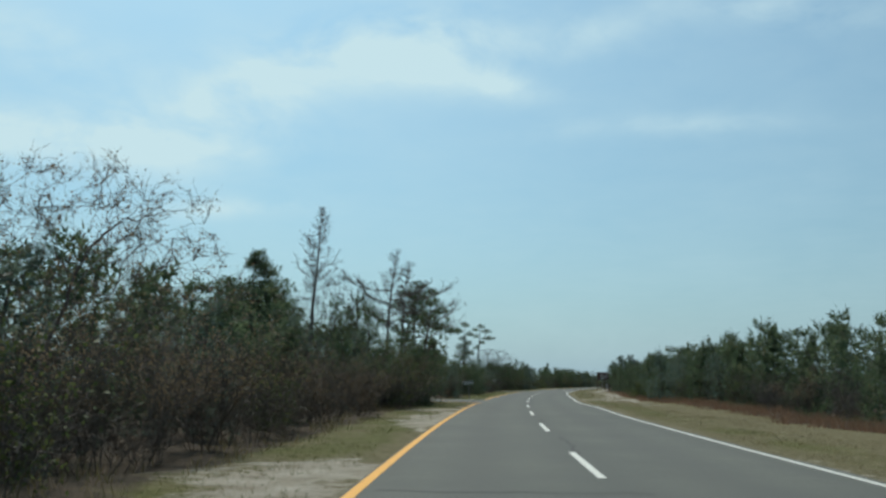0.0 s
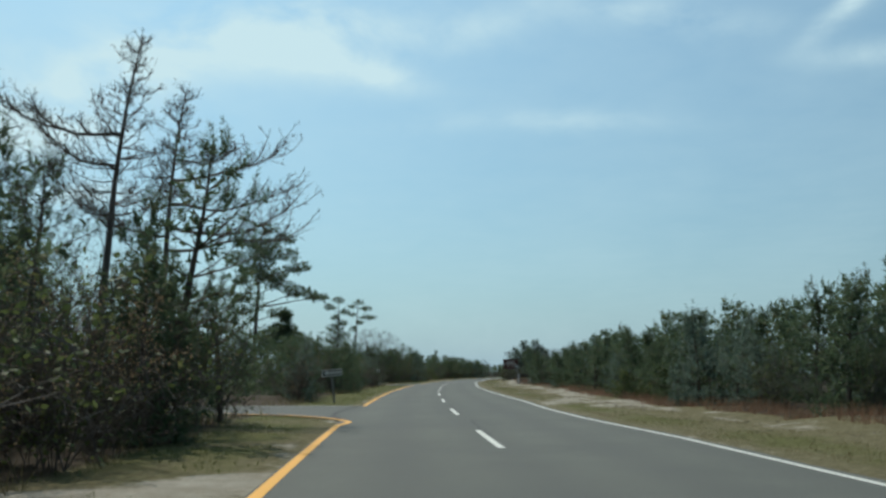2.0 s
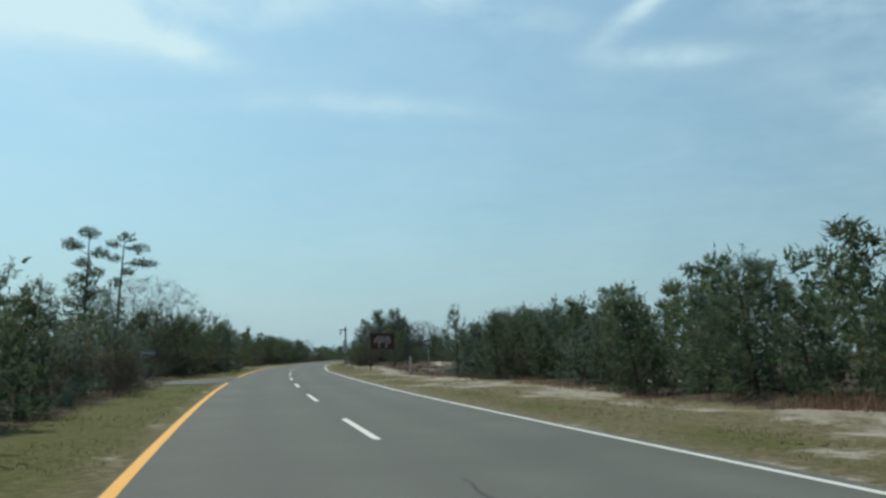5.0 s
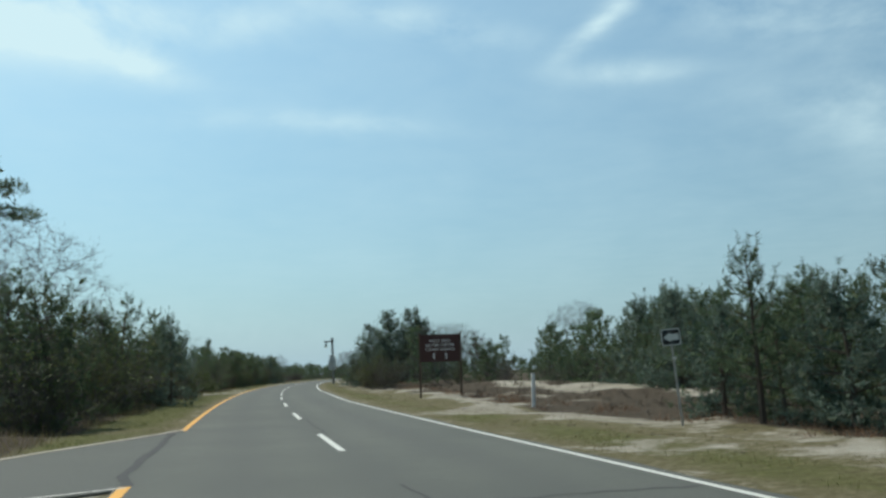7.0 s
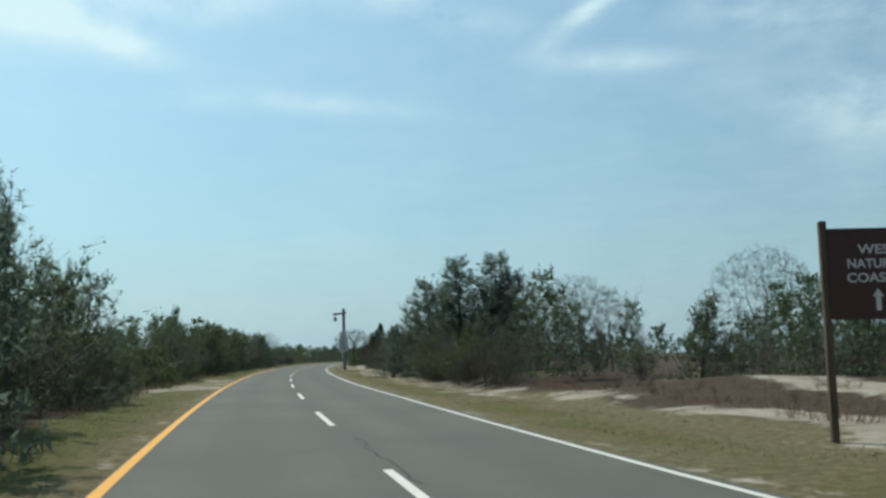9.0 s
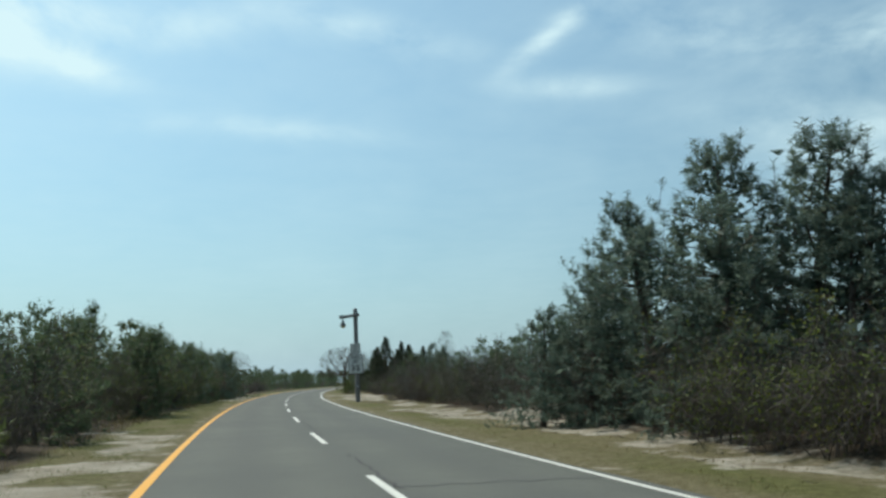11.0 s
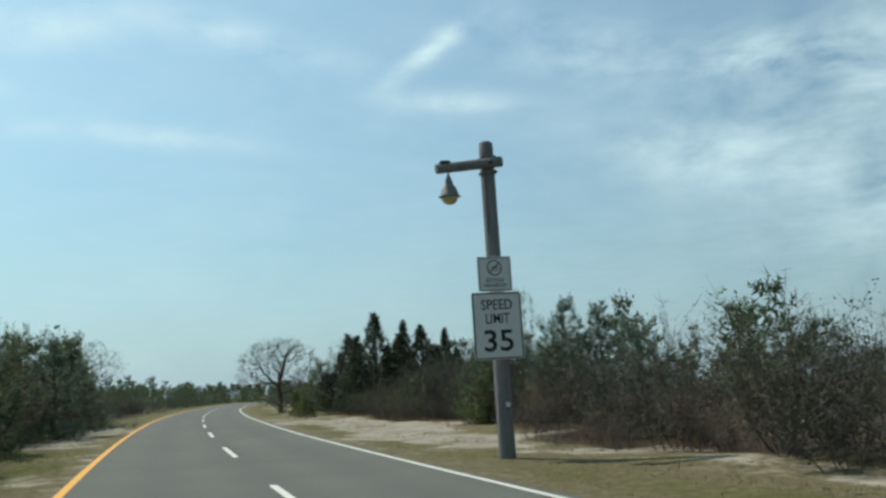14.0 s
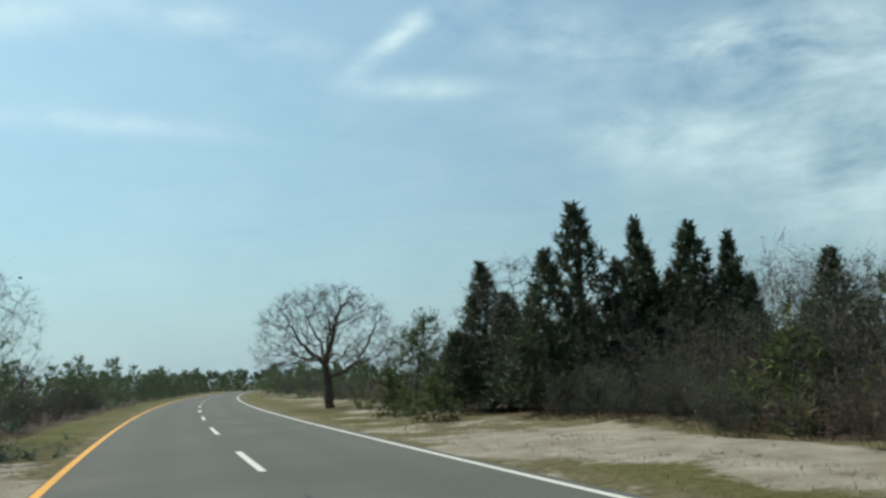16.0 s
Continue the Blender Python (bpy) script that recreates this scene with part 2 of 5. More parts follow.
M_LEAF = foliage("young_leaves", (0.06, 0.095, 0.016), (0.17, 0.21, 0.04), (0.2, 0.17, 0.05), 0.35)
M_OLIVE = foliage("evergreen_leaves", (0.054, 0.08, 0.028), (0.145, 0.175, 0.062), (0.19, 0.17, 0.075), 0.38)
M_RUST = foliage("withered_leaves", (0.17, 0.125, 0.075), (0.29, 0.22, 0.135), (0.25, 0.21, 0.14), 0.45)
M_BARK = bark("pine_bark", (0.045, 0.036, 0.03), (0.13, 0.105, 0.085))
M_TWIG = bark("grey_twigs", (0.058, 0.052, 0.046), (0.15, 0.133, 0.117))
M_BROWNTWIG = bark("brown_twigs", (0.06, 0.05, 0.042), (0.15, 0.124, 0.102))
M_HEATH = bark("dark_heather", (0.025, 0.022, 0.018), (0.075, 0.062, 0.048))
M_DEADBARK = bark("weathered_dead_bark", (0.075, 0.062, 0.055), (0.19, 0.16, 0.14))
M_STRAW = foliage("dry_grass", (0.12, 0.10, 0.04), (0.27, 0.23, 0.115), (0.18, 0.14, 0.07), 0.3, 0.8)
M_GREENGRASS = foliage("green_grass", (0.06, 0.085, 0.02), (0.16, 0.18, 0.05), (0.25, 0.21, 0.1), 0.3, 0.8)
M_REDGRASS = foliage("russet_grass", (0.13, 0.072, 0.045), (0.30, 0.185, 0.115), (0.2, 0.14, 0.08), 0.3, 0.8)


# ---- mesh helpers ----
def mesh_of(name, verts, faces, material, smooth=False):
    me = bpy.data.meshes.new(name)
    me.from_pydata([tuple(v) for v in verts], [], [tuple(q) for q in faces])
    me.materials.append(material)
    if smooth:
        me.polygons.foreach_set("use_smooth", [True] * len(me.polygons))
    me.update()
    return me


def part(name, data, material, parent, label=""):
    """Links a bmesh or a (verts, faces) pair as one mesh object under a thing or a part."""
    if isinstance(data, tuple):
        me = mesh_of(name, data[0], data[1], material, data[2] if len(data) > 2 else False)
    else:
        me = bpy.data.meshes.new(name)
        data.to_mesh(me)
        data.free()
        me.materials.append(material)
    ob = new(name, me)
    if parent is not None:
        ob.parent = parent
    return tagged(ob, label)


def box(bm, size, m=None, bevel=0.0):
    r = bmesh.ops.create_cube(bm, size=1.0, matrix=(m or Matrix()) @ Matrix.Diagonal((*size, 1)))
    if bevel:
        edges = list({e for v in r["verts"] for e in v.link_edges})
        bmesh.ops.bevel(bm, geom=edges, offset=bevel, segments=2, affect="EDGES")
    return bm


def cone(bm, r1, r2, depth, m=None, sides=16):
    """Stands on the origin of m and points along its z."""
    bmesh.ops.create_cone(bm, cap_ends=True, segments=sides, radius1=r1, radius2=r2, depth=depth,
                          matrix=(m or Matrix()) @ Matrix.Translation((0, 0, depth / 2)))
    return bm


def turned(profile, sides=20):
    """A bmesh turned round z from (radius, height) pairs."""
    bm = bmesh.new()
    rings = [[bm.verts.new((r * math.cos(2 * math.pi * i / sides), r * math.sin(2 * math.pi * i / sides), z)) for i in range(sides)]
             for r, z in profile]
    for a, b in zip(rings, rings[1:]):
        for i in range(sides):
            f = bm.faces.new((a[i], a[(i + 1) % sides], b[(i + 1) % sides], b[i]))
            f.smooth = True
    bm.faces.new(rings[0][::-1])
    bm.faces.new(rings[-1])
    return bm


# ---- the road's line: one long right-hand arc ----
R_ARC, X_ARC, TURN0 = 1003.7, 2.201, 0.032167
HUB = (X_ARC + R_ARC * math.cos(TURN0), -R_ARC * math.sin(TURN0))


def road_at(s, off=0.0):
    """x and y at s metres along the broken line, off metres to its right."""
    th = TURN0 + s / R_ARC
    r = R_ARC - off
    return HUB[0] - r * math.cos(th), HUB[1] + r * math.sin(th)


def road_heading(s):
    return -(TURN0 + s / R_ARC)


def to_road(x, y):
    dx, dy = np.asarray(x) - HUB[0], np.asarray(y) - HUB[1]
    return (np.arctan2(dy, -dx) - TURN0) * R_ARC, R_ARC - np.hypot(dx, dy)


def right_line(s):
    return np.interp(s, [0, 34, 49, 57, 64, 72, 80, 95, 115, 130, 145, 160, 180, 195, 215, 245, 265, 285],
                     [3.68, 3.68, 3.82, 3.47, 3.45, 3.65, 3.65, 3.53, 3.38, 3.42, 3.34, 3.18, 3.3, 3.2, 3.22, 3.12, 3.05, 3.18])


LEFT_LINE = -3.25
SIDE_1 = [(2.6, 54.2), (2.32, 56.4), (1.85, 57.7), (0.7, 59.35), (-0.7, 60.15), (-2.5, 60.75), (-6, 61.3), (-16, 62.1), (-34, 63), (-34, 69.8), (-16, 68.6), (-5, 67.75), (-1.2, 67.5), (1.5, 67.4), (3.2, 67.1)]
SIDE_2 = [(11.25, 127.9), (10.1, 127.4), (6.9, 126.6), (0.9, 125.0), (-14, 122.5), (-14, 128), (1.9, 128.2), (6.7, 129.2), (8.2, 131.0), (9.6, 134.1), (11.3, 137.0), (13.4, 140.6)]

road_s = np.arange(-60, 470.1, 2.0)


def in_poly(x, y, poly):
    x, y = np.asarray(x), np.asarray(y)
    inside = np.zeros(x.shape, bool)
    for (x1, y1), (x2, y2) in zip(poly, poly[1:] + poly[:1]):
        hit = (y1 > y) != (y2 > y)
        xi = x1 + (y - y1) / ((y2 - y1) or 1e-9) * (x2 - x1)
        inside ^= hit & (x < xi)
    return inside


def smooth_noise(x, y, scale, seed):
    """Cheap rolling noise from 0 to 1 on arrays."""
    r = np.random.default_rng(seed)
    out = 0
    for k in range(6):
        a, p, q = r.uniform(0, 2 * math.pi), r.uniform(0, 6.3), r.uniform(0.6, 1.7)
        out = out + np.sin((x * math.cos(a) + y * math.sin(a)) * q / scale * 2 + p + 1.3 * np.sin((y * math.cos(a) - x * math.sin(a)) / scale * q + 2 * p))
    return np.clip(out / 5 + 0.5, 0, 1)


def bumpiness(x, y):
    """Ground height: flat by the road, rolling sand beyond the verge."""
    s, off = to_road(x, y)
    side = np.where(off > 0, off - 5.2, -off - 4.3)
    lift = np.clip(side / 3.0, 0, 1)
    z = 0.16 * lift * (smooth_noise(x, y, 2.2, 3) - 0.35) + 0.30 * np.clip(side / 8, 0, 1) * (smooth_noise(x, y, 7, 4) - 0.3)
    # sand bank behind the opening by the brown sign
    z = z + 0.4 * np.exp(-((s - 168) / 16) ** 2 - ((off - 16.5) / 3) ** 2)
    # low bank under the thickets on the right
    z = z + 0.28 * np.clip((off - 7.2) / 1.6, 0, 1) * np.exp(-((s - 205) / 26) ** 4)
    return z - 0.035


def slope(v, lo, hi):
    return np.clip((v - lo) / (hi - lo), 0, 1)


def band(v, lo, hi, soft):
    return slope(v, lo - soft, lo + soft) * (1 - slope(v, hi - soft, hi + soft))


def build_ground():
    def axis(lo, hi, step, reach):
        core = np.arange(lo, hi + step / 2, step)
        out, d, p = [], step * 1.6, 0
        while p < reach:
            p += d
            d *= 1.5
            out.append(p)
        return np.concatenate([lo - np.array(out[::-1]), core, hi + np.array(out)])

    gx, gy = axis(-22, 96, 0.8, 3600), axis(-22, 372, 0.8, 3600)
    X, Y = np.meshgrid(gx, gy)
    x, y = X.ravel(), Y.ravel()
    z = bumpiness(x, y)
    z = np.where(np.hypot(x - 30, y - 170) > 400, -0.05, z)
    s, off = to_road(x, y)
    paved = (off > LEFT_LINE - 0.5) & (off < right_line(s) + 0.7)
    for poly in (SIDE_1, SIDE_2):
        grown = np.zeros(x.shape, bool)
        for dx, dy in ((0, 0), (0.8, 0), (-0.8, 0), (0, 0.8), (0, -0.8)):
            grown |= in_poly(x + dx, y + dy, poly)
        paved |= grown
    z = np.where(paved, -0.035, z)
    nx, ny = len(gx), len(gy)
    i = np.arange(nx * ny).reshape(ny, nx)
    faces = np.stack([i[:-1, :-1], i[:-1, 1:], i[1:, 1:], i[1:, :-1]], -1).reshape(-1, 4)
    me = bpy.data.meshes.new("ground")
    me.from_pydata(np.stack([x, y, z], -1).tolist(), [], faces.tolist())
    n = smooth_noise(x, y, 3.2, 9)
    n2 = smooth_noise(x, y, 1.3, 19)
    right, left = off > 0, off < 0
    sand = np.zeros(x.shape)
    edge = off - right_line(s)
    drift = off + 2.2 * (smooth_noise(x, y, 4.5, 31) - 0.5) + 0.7 * (smooth_noise(x, y, 1.4, 32) - 0.5)
    sand += right * band(edge, 0.1, 0.9, 0.25) * 0.42
    sand += left * band(-off, 3.4, 3.85, 0.15) * 0.5
    sand += right * band(drift, 6.3, 9.3, 0.8) * (0.25 + 0.38 * n) * np.where(s < 62, 0.35, 1.0)
    for s1, s2, o1, o2, k in ((64, 82, 4.6, 9.2, .62), (82, 96, 6.2, 9.4, .85), (96, 114, 6.8, 9.4, .65), (114, 134, 5.0, 9.2, .55), (136, 152, 5.6, 8.2, 1.0), (154, 172, 7.2, 10, .9),
                              (178, 196, 5.2, 6.7, .72), (194, 216, 5.9, 7.6, .8), (212, 231, 5.5, 7.3, .9), (231, 241, 6.2, 8.4, .95), (252, 263, 4.9, 8.6, 1.0), (258, 284, 4.2, 8.9, 1.05),
                              (284, 300, 4.2, 7, .6), (47, 62, 6.9, 8.0, .8), (146, 184, 14.8, 19.0, .85), (146, 170, 11.0, 13.0, .6), (118, 140, 14, 20, .6)):
        sand = np.maximum(sand, right * band(s, s1, s2, 3) * band(drift, o1, o2, 0.9) * k * (0.66 + 0.5 * n2))
    for s1, s2, o1, o2, k in ((0, 14, 3.6, 5.6, .75), (24, 44, 3.6, 5.4, .8), (190, 204, 4.2, 6.0, 1.0), (204, 216, 4.8, 6.4, .8), (232, 262, 3.5, 4.3, .7), (262, 286, 4.2, 7.5, .8)):
        sand = np.maximum(sand, left * band(s, s1, s2, 2) * band(-drift, o1, o2, 0.6) * k * (0.6 + 0.55 * n2))
    green = np.where(right, band(edge, 0.9, 2.8, 0.5) * (0.35 + 0.4 * n), band(-off, 3.8, 6.5, 0.5) * (0.35 + 0.55 * n2))
    green = np.maximum(green, left * band(s, 66, 126, 3) * band(-off, 3.6, 6.2, .4) * 0.8)
    green = np.maximum(green, left * band(s, 143, 180, 3) * band(-off, 4.2, 6.4, .4) * 0.85)
    litter = np.where(right, slope(off, 8.8, 10.2), slope(-off, 5.4, 6.8)) * 0.95
    litter = np.maximum(litter, right * band(s, 180, 212, 3) * slope(off, 7.0, 7.8))
    litter = np.maximum(litter, right * band(s, 210, 233, 3) * slope(off, 7.4, 8.3))
    litter = np.maximum(litter, right * band(s, 244, 258, 3) * slope(off, 7.8, 8.8))
    litter = np.maximum(litter, right * band(s, 136, 182, 4) * band(off, 8.2, 13.0, .6) * 0.9)
    for name, v in (("sand", sand), ("green", green), ("litter", litter)):
        me.attributes.new(name, "FLOAT", "POINT").data.foreach_set("value", np.clip(v, 0, 1.2))
    me.polygons.foreach_set("use_smooth", [True] * len(me.polygons))
    me.materials.append(M_SOIL)
    return tagged(new("ground", me), "sandy ground with dry olive grass and pale sand", "ground", kind="structure")


def strip(s0, s1, o0, o1, z=0.004, step=1.0, wobble=0.0, seed=0):
    """A flat band along the road between two offsets, as (verts, faces)."""
    r = np.random.default_rng(seed)
    n = max(int(abs(s1 - s0) / step), 1) + 1
    v, q = [], []
    for k, s in enumerate(np.linspace(s0, s1, n)):
        a = o0(s) if callable(o0) else o0
        b = o1(s) if callable(o1) else o1
        w = r.uniform(-wobble, wobble)
        v += [(*road_at(s, a + w), z), (*road_at(s, b + w), z)]
        if k:
            q.append((2 * k - 2, 2 * k - 1, 2 * k + 1, 2 * k))
    return v, q


def ribbon(points, width, z=0.006, wobble=0.0, seed=0):
    """A flat band of some width along points in the plane."""
    r = np.random.default_rng(seed)
    pts = [Vector((*p, 0)) for p in points]
    fine = []
    for a, b in zip(pts, pts[1:]):
        n = max(int((b - a).length / 0.5), 1)
        fine += [a.lerp(b, i / n) for i in range(n)]
    fine.append(pts[-1])
    v, q = [], []
    for k, p in enumerate(fine):
        d = (fine[min(k + 1, len(fine) - 1)] - fine[max(k - 1, 0)]).normalized()
        side = Vector((d.y, -d.x, 0)) * width * 0.5 * (1 + r.uniform(-wobble, wobble))
        p = p + Vector((d.y, -d.x, 0)) * r.uniform(-wobble, wobble) * width
        v += [(p.x + side.x, p.y + side.y, z), (p.x - side.x, p.y - side.y, z)]
        if k:
            q.append((2 * k - 2, 2 * k, 2 * k + 1, 2 * k - 1))
    return v, q


def curved(points, n=6):
    """Rounds a polyline (Catmull-Rom)."""
    p = [Vector((*q, 0)) for q in points]
    p = [p[0] * 2 - p[1]] + p + [p[-1] * 2 - p[-2]]
    out = []
    for i in range(1, len(p) - 2):
        for k in range(n):
            t = k / n
            a, b, c, d = p[i - 1:i + 3]
            w = 0.5 * ((2 * b) + (c - a) * t + (2 * a - 5 * b + 4 * c - d) * t * t + (3 * b - a - 3 * c + d) * t ** 3)
            out.append((w.x, w.y))
    return out + [(p[-2].x, p[-2].y)]


def build_road():
    offs = [LEFT_LINE - 0.11, -2.6, -1.6, -0.6, 0.4, 1.4, 2.4, None]
    v, q, across = [], [], []
    r = np.random.default_rng(5)
    for s in road_s:
        row = [o if o is not None else float(right_line(s)) + 0.22 + r.uniform(-0.06, 0.06) for o in offs]
        for o in [row[0] - 0.02] + row + [row[-1] + 0.02]:
            v.append((*road_at(s, o), 0.0))
            across.append(o)
    w = len(offs) + 2
    for k in range(len(road_s) - 1):
        for j in range(w - 1):
            a = k * w + j
            q.append((a, a + 1, a + w + 1, a + w))
    v = [(x, y, -0.06 if i % w in (0, w - 1) else z) for i, (x, y, z) in enumerate(v)]
    me = mesh_of("road", v, q, M_ASPHALT)
    me.attributes.new("across", "FLOAT", "POINT").data.foreach_set("value", across)
    road = tagged(new("road", me), "two-lane grey asphalt road curving gently", "road", kind="structure")
    for poly, z in ((SIDE_1, -0.004), (SIDE_2, -0.004)):
        bm = bmesh.new()
        shape = curved(poly[:-1], 4) + [poly[-1]]
        top = [bm.verts.new((x, y, z)) for x, y in shape]
        inner = road_at(to_road(*poly[0])[0], -2.9), road_at(to_road(*poly[-1])[0], -2.9)
        top += [bm.verts.new((*inner[1], z)), bm.verts.new((*inner[0], z))]
        f = bm.faces.new(top)
        if f.normal.z < 0 or f.calc_area() < 0:
            f.normal_flip()
        bm.normal_update()
        if f.normal.z < 0:
            f.normal_flip()
        low = bmesh.ops.extrude_face_region(bm, geom=[f])
        for g in low["geom"]:
            if isinstance(g, bmesh.types.BMVert):
                g.co.z -= 0.07
        bmesh.ops.triangulate(bm, faces=list(bm.faces))
        side = part("side_road", bm, M_ASPHALT, None)
        tagged(side, "grey asphalt side road joining from the left bank", "road", kind="structure")
    return road


ground = build_ground()
road = build_road()

# painted lines
yellow_runs = [(-60, 53.7), (66.6, 128.3), (140.4, 470)]
for n, (a, b) in enumerate(yellow_runs):
    tagged(part("yellow_edge_line", strip(a, b, LEFT_LINE - 0.075, LEFT_LINE + 0.075), M_YELLOW, None), "solid yellow edge line painted on asphalt", "road marking", kind="structure")
tagged(part("yellow_edge_line", ribbon(curved([road_at(53.6, LEFT_LINE), (2.42, 55.2), (2.2, 56.4), (1.75, 57.6), (0.62, 59.25), (-0.7, 60.05), (-2.5, 60.65), (-6, 61.2), (-16, 62.0)]), 0.17), M_YELLOW, None),
       "yellow line bending into the side road", "road marking", kind="structure")
tagged(part("white_edge_line", strip(-60, 470, lambda s: float(right_line(s)) - 0.06, lambda s: float(right_line(s)) + 0.06), M_WHITE, None), "solid white edge line painted on asphalt", "road marking", kind="structure")
tagged(part("white_edge_line", ribbon([(3.15, 66.95), (1.5, 67.25), (-1.2, 67.35), (-5, 67.6), (-16, 68.45)], 0.12), M_FADED, None), "white edge line of the side road", "road marking", kind="structure")
tagged(part("white_edge_line", ribbon([(11.3, 128.05), (10.2, 127.6), (7.0, 126.8)], 0.1), M_FADED, None), "faded white line at the side road mouth", "road marking", kind="structure")
tagged(part("pale_edging", ribbon(curved([(13.4, 140.6), (11.3, 137.1), (9.6, 134.2), (8.2, 131.1), (6.7, 129.3), (1.9, 128.3)]), 0.22, 0.008, 0.15, 3), M_CURB, None), "pale worn edging along the side road", "kerb", kind="structure")

# broken line: 12.19 m from dash to dash
for k in range(-4, 38):
    s = 10.28 + 12.19 * k
    ob = part("lane_dash", strip(s, s + 4.75, -0.065, 0.065, 0.004, 0.95), M_WHITE, None)
    tagged(ob, "white dash of the broken lane line", "road marking", "lane dashes", "structure")

# sealed cracks
CRACKS_ACROSS = [(8.5, -3.0, 0.4), (31.9, -1.2, 3.2), (55.9, 0.2, 3.3), (54.6, -3.0, -0.8), (79.5, -2.8, 0.2), (102.0, 0.2, 3.3), (125.3, 0.1, 3.3), (148.6, -3.1, 3.3), (172.0, 0.1, 3.2), (196.3, 0.1, 3.1), (219.5, -2.9, 0.0), (242.5, 0.1, 3.1), (265.3, 0.1, 3.0), (289.0, -3.0, 3.0)]
for n, (s, lo, hi) in enumerate(CRACKS_ACROSS):
    r = random.Random(n)
    pts = [road_at(s + 0.12 * r.uniform(-1, 1), lo + (hi - lo) * i / 11) for i in range(12)]
    tagged(part("sealed_crack", ribbon(pts, 0.05 + 0.03 * r.random(), 0.003, 0.3, n), M_TAR, None), "dark sealed crack across the asphalt", "road crack", kind="structure")
for n, (a, b, off) in enumerate(((15, 20, .12), (27, 31, .13), (50, 56, .12), (62.5, 68, .10), (74, 79, .12), (86, 91, .12), (111, 119, .13), (123, 127, .12), (137, 145, .13), (160, 166, .12), (196, 202, .13), (208, 217, .14), (232, 238, .12), (255, 262, .12), (268, 275, .12))):
    tagged(part("sealed_crack", strip(a, b, off, off + 0.05, 0.003, 0.35, 0.06, n), M_TAR, None), "dark sealed joint beside the lane line", "road crack", kind="structure")
for pts in ([(3.0, 65.9), (2.4, 62.5), (2.05, 59.0), (2.2, 57.0)], [(13.0, 139.6), (12.2, 134.5), (11.4, 130.0), (11.3, 128.2)]):
    tagged(part("sealed_crack", ribbon(curved(pts), 0.16, 0.004, 0.2, 7), M_TAR, None), "dark joint between road and side road", "road crack", kind="structure")


# ---- plants ----
class Soup:
    """Gathers many small pieces into one mesh."""

    def __init__(self):
        self.v, self.q, self.n = [], [], 0

    def add(self, verts, faces):
        self.v.append(np.asarray(verts, float).reshape(-1, 3))
        self.q += (np.asarray(faces) + self.n).tolist()
        self.n += len(self.v[-1])

    def blades(self, base, way, length, width, rng, leaf=False):
        """Thin needles (triangles), or leaves (four-cornered) where leaf is set."""
        base, way = np.asarray(base), np.asarray(way)
        way = way / np.linalg.norm(way, axis=1, keepdims=True)
        k = len(base)
        side = np.cross(way, rng.normal(size=(k, 3)))
        side /= np.linalg.norm(side, axis=1, keepdims=True) + 1e-9
        length, width = np.broadcast_to(length, k)[:, None], np.broadcast_to(width, k)[:, None]
        tip = base + way * length
        if leaf:
            mid = base + way * length * 0.45
            v = np.stack([base, mid + side * width / 2, tip, mid - side * width / 2], 1)
            self.add(v, np.arange(4 * k).reshape(-1, 4))
        else:
            v = np.stack([base - side * width / 2, base + side * width / 2, tip], 1)
            self.add(v, np.arange(3 * k).reshape(-1, 3))

    def tube(self, pts, r0, r1, sides=5):
        pts = np.asarray(pts, float)
        n = len(pts)
        d = np.gradient(pts, axis=0)
        d /= np.linalg.norm(d, axis=1, keepdims=True) + 1e-9
        ref = np.array([0.31, 0.17, 0.94]) if abs(d[0, 2]) < 0.8 else np.array([1.0, 0.2, 0.1])
        u = np.cross(d, ref)
        u /= np.linalg.norm(u, axis=1, keepdims=True)
        w = np.cross(d, u)
        a = np.arange(sides) * 2 * math.pi / sides
        rad = np.linspace(r0, r1, n)[:, None, None]
        v = pts[:, None] + rad * (np.cos(a)[None, :, None] * u[:, None] + np.sin(a)[None, :, None] * w[:, None])
        i = np.arange(n * sides).reshape(n, sides)
        j = np.roll(i, -1, 1)
        self.add(v, np.stack([i[:-1], j[:-1], j[1:], i[1:]], -1).reshape(-1, 4))

    def data(self):
        return np.concatenate(self.v).tolist(), self.q


def bend(start, way, length, n, rng, wander=0.2, lift=0.0):
    """A wandering line that starts at start and heads along way."""
    p, d = [np.array(start, float)], np.array(way, float)
    d /= np.linalg.norm(d)
    for _ in range(n):
        d = d + rng.normal(size=3) * wander / n ** 0.5 + np.array([0, 0, lift / n])
        d /= np.linalg.norm(d)
        p.append(p[-1] + d * length / n)
    return np.array(p)


def thing(name, label, category, group=""):
    return tagged(new(name), label, category, group)


def tuft(soup, at, axis, rng, size=0.26, needles=14, width=0.035, long=None, fat=1.0):
    """Bottle brushes of needles: at and axis are arrays."""
    at, axis = np.asarray(at), np.asarray(axis)
    axis = axis / np.linalg.norm(axis, axis=1, keepdims=True)
    k = len(at)
    a = np.repeat(axis, needles, 0)
    rad = rng.normal(size=(k * needles, 3))
    rad -= a * (rad * a).sum(1, keepdims=True)
    rad /= np.linalg.norm(rad, axis=1, keepdims=True) + 1e-9
    long = np.ones(k) if long is None else long
    t = rng.uniform(0, 1.0, (k * needles, 1))
    along = (t - 0.15) * size * np.repeat(long, needles)[:, None]
    base = np.repeat(at, needles, 0) + a * along
    way = a * (0.35 + 1.0 * t ** 2) + rad * fat
    soup.blades(base, way, size * rng.uniform(0.45, 0.7, k * needles), width * rng.uniform(0.7, 1.4, k * needles), rng)


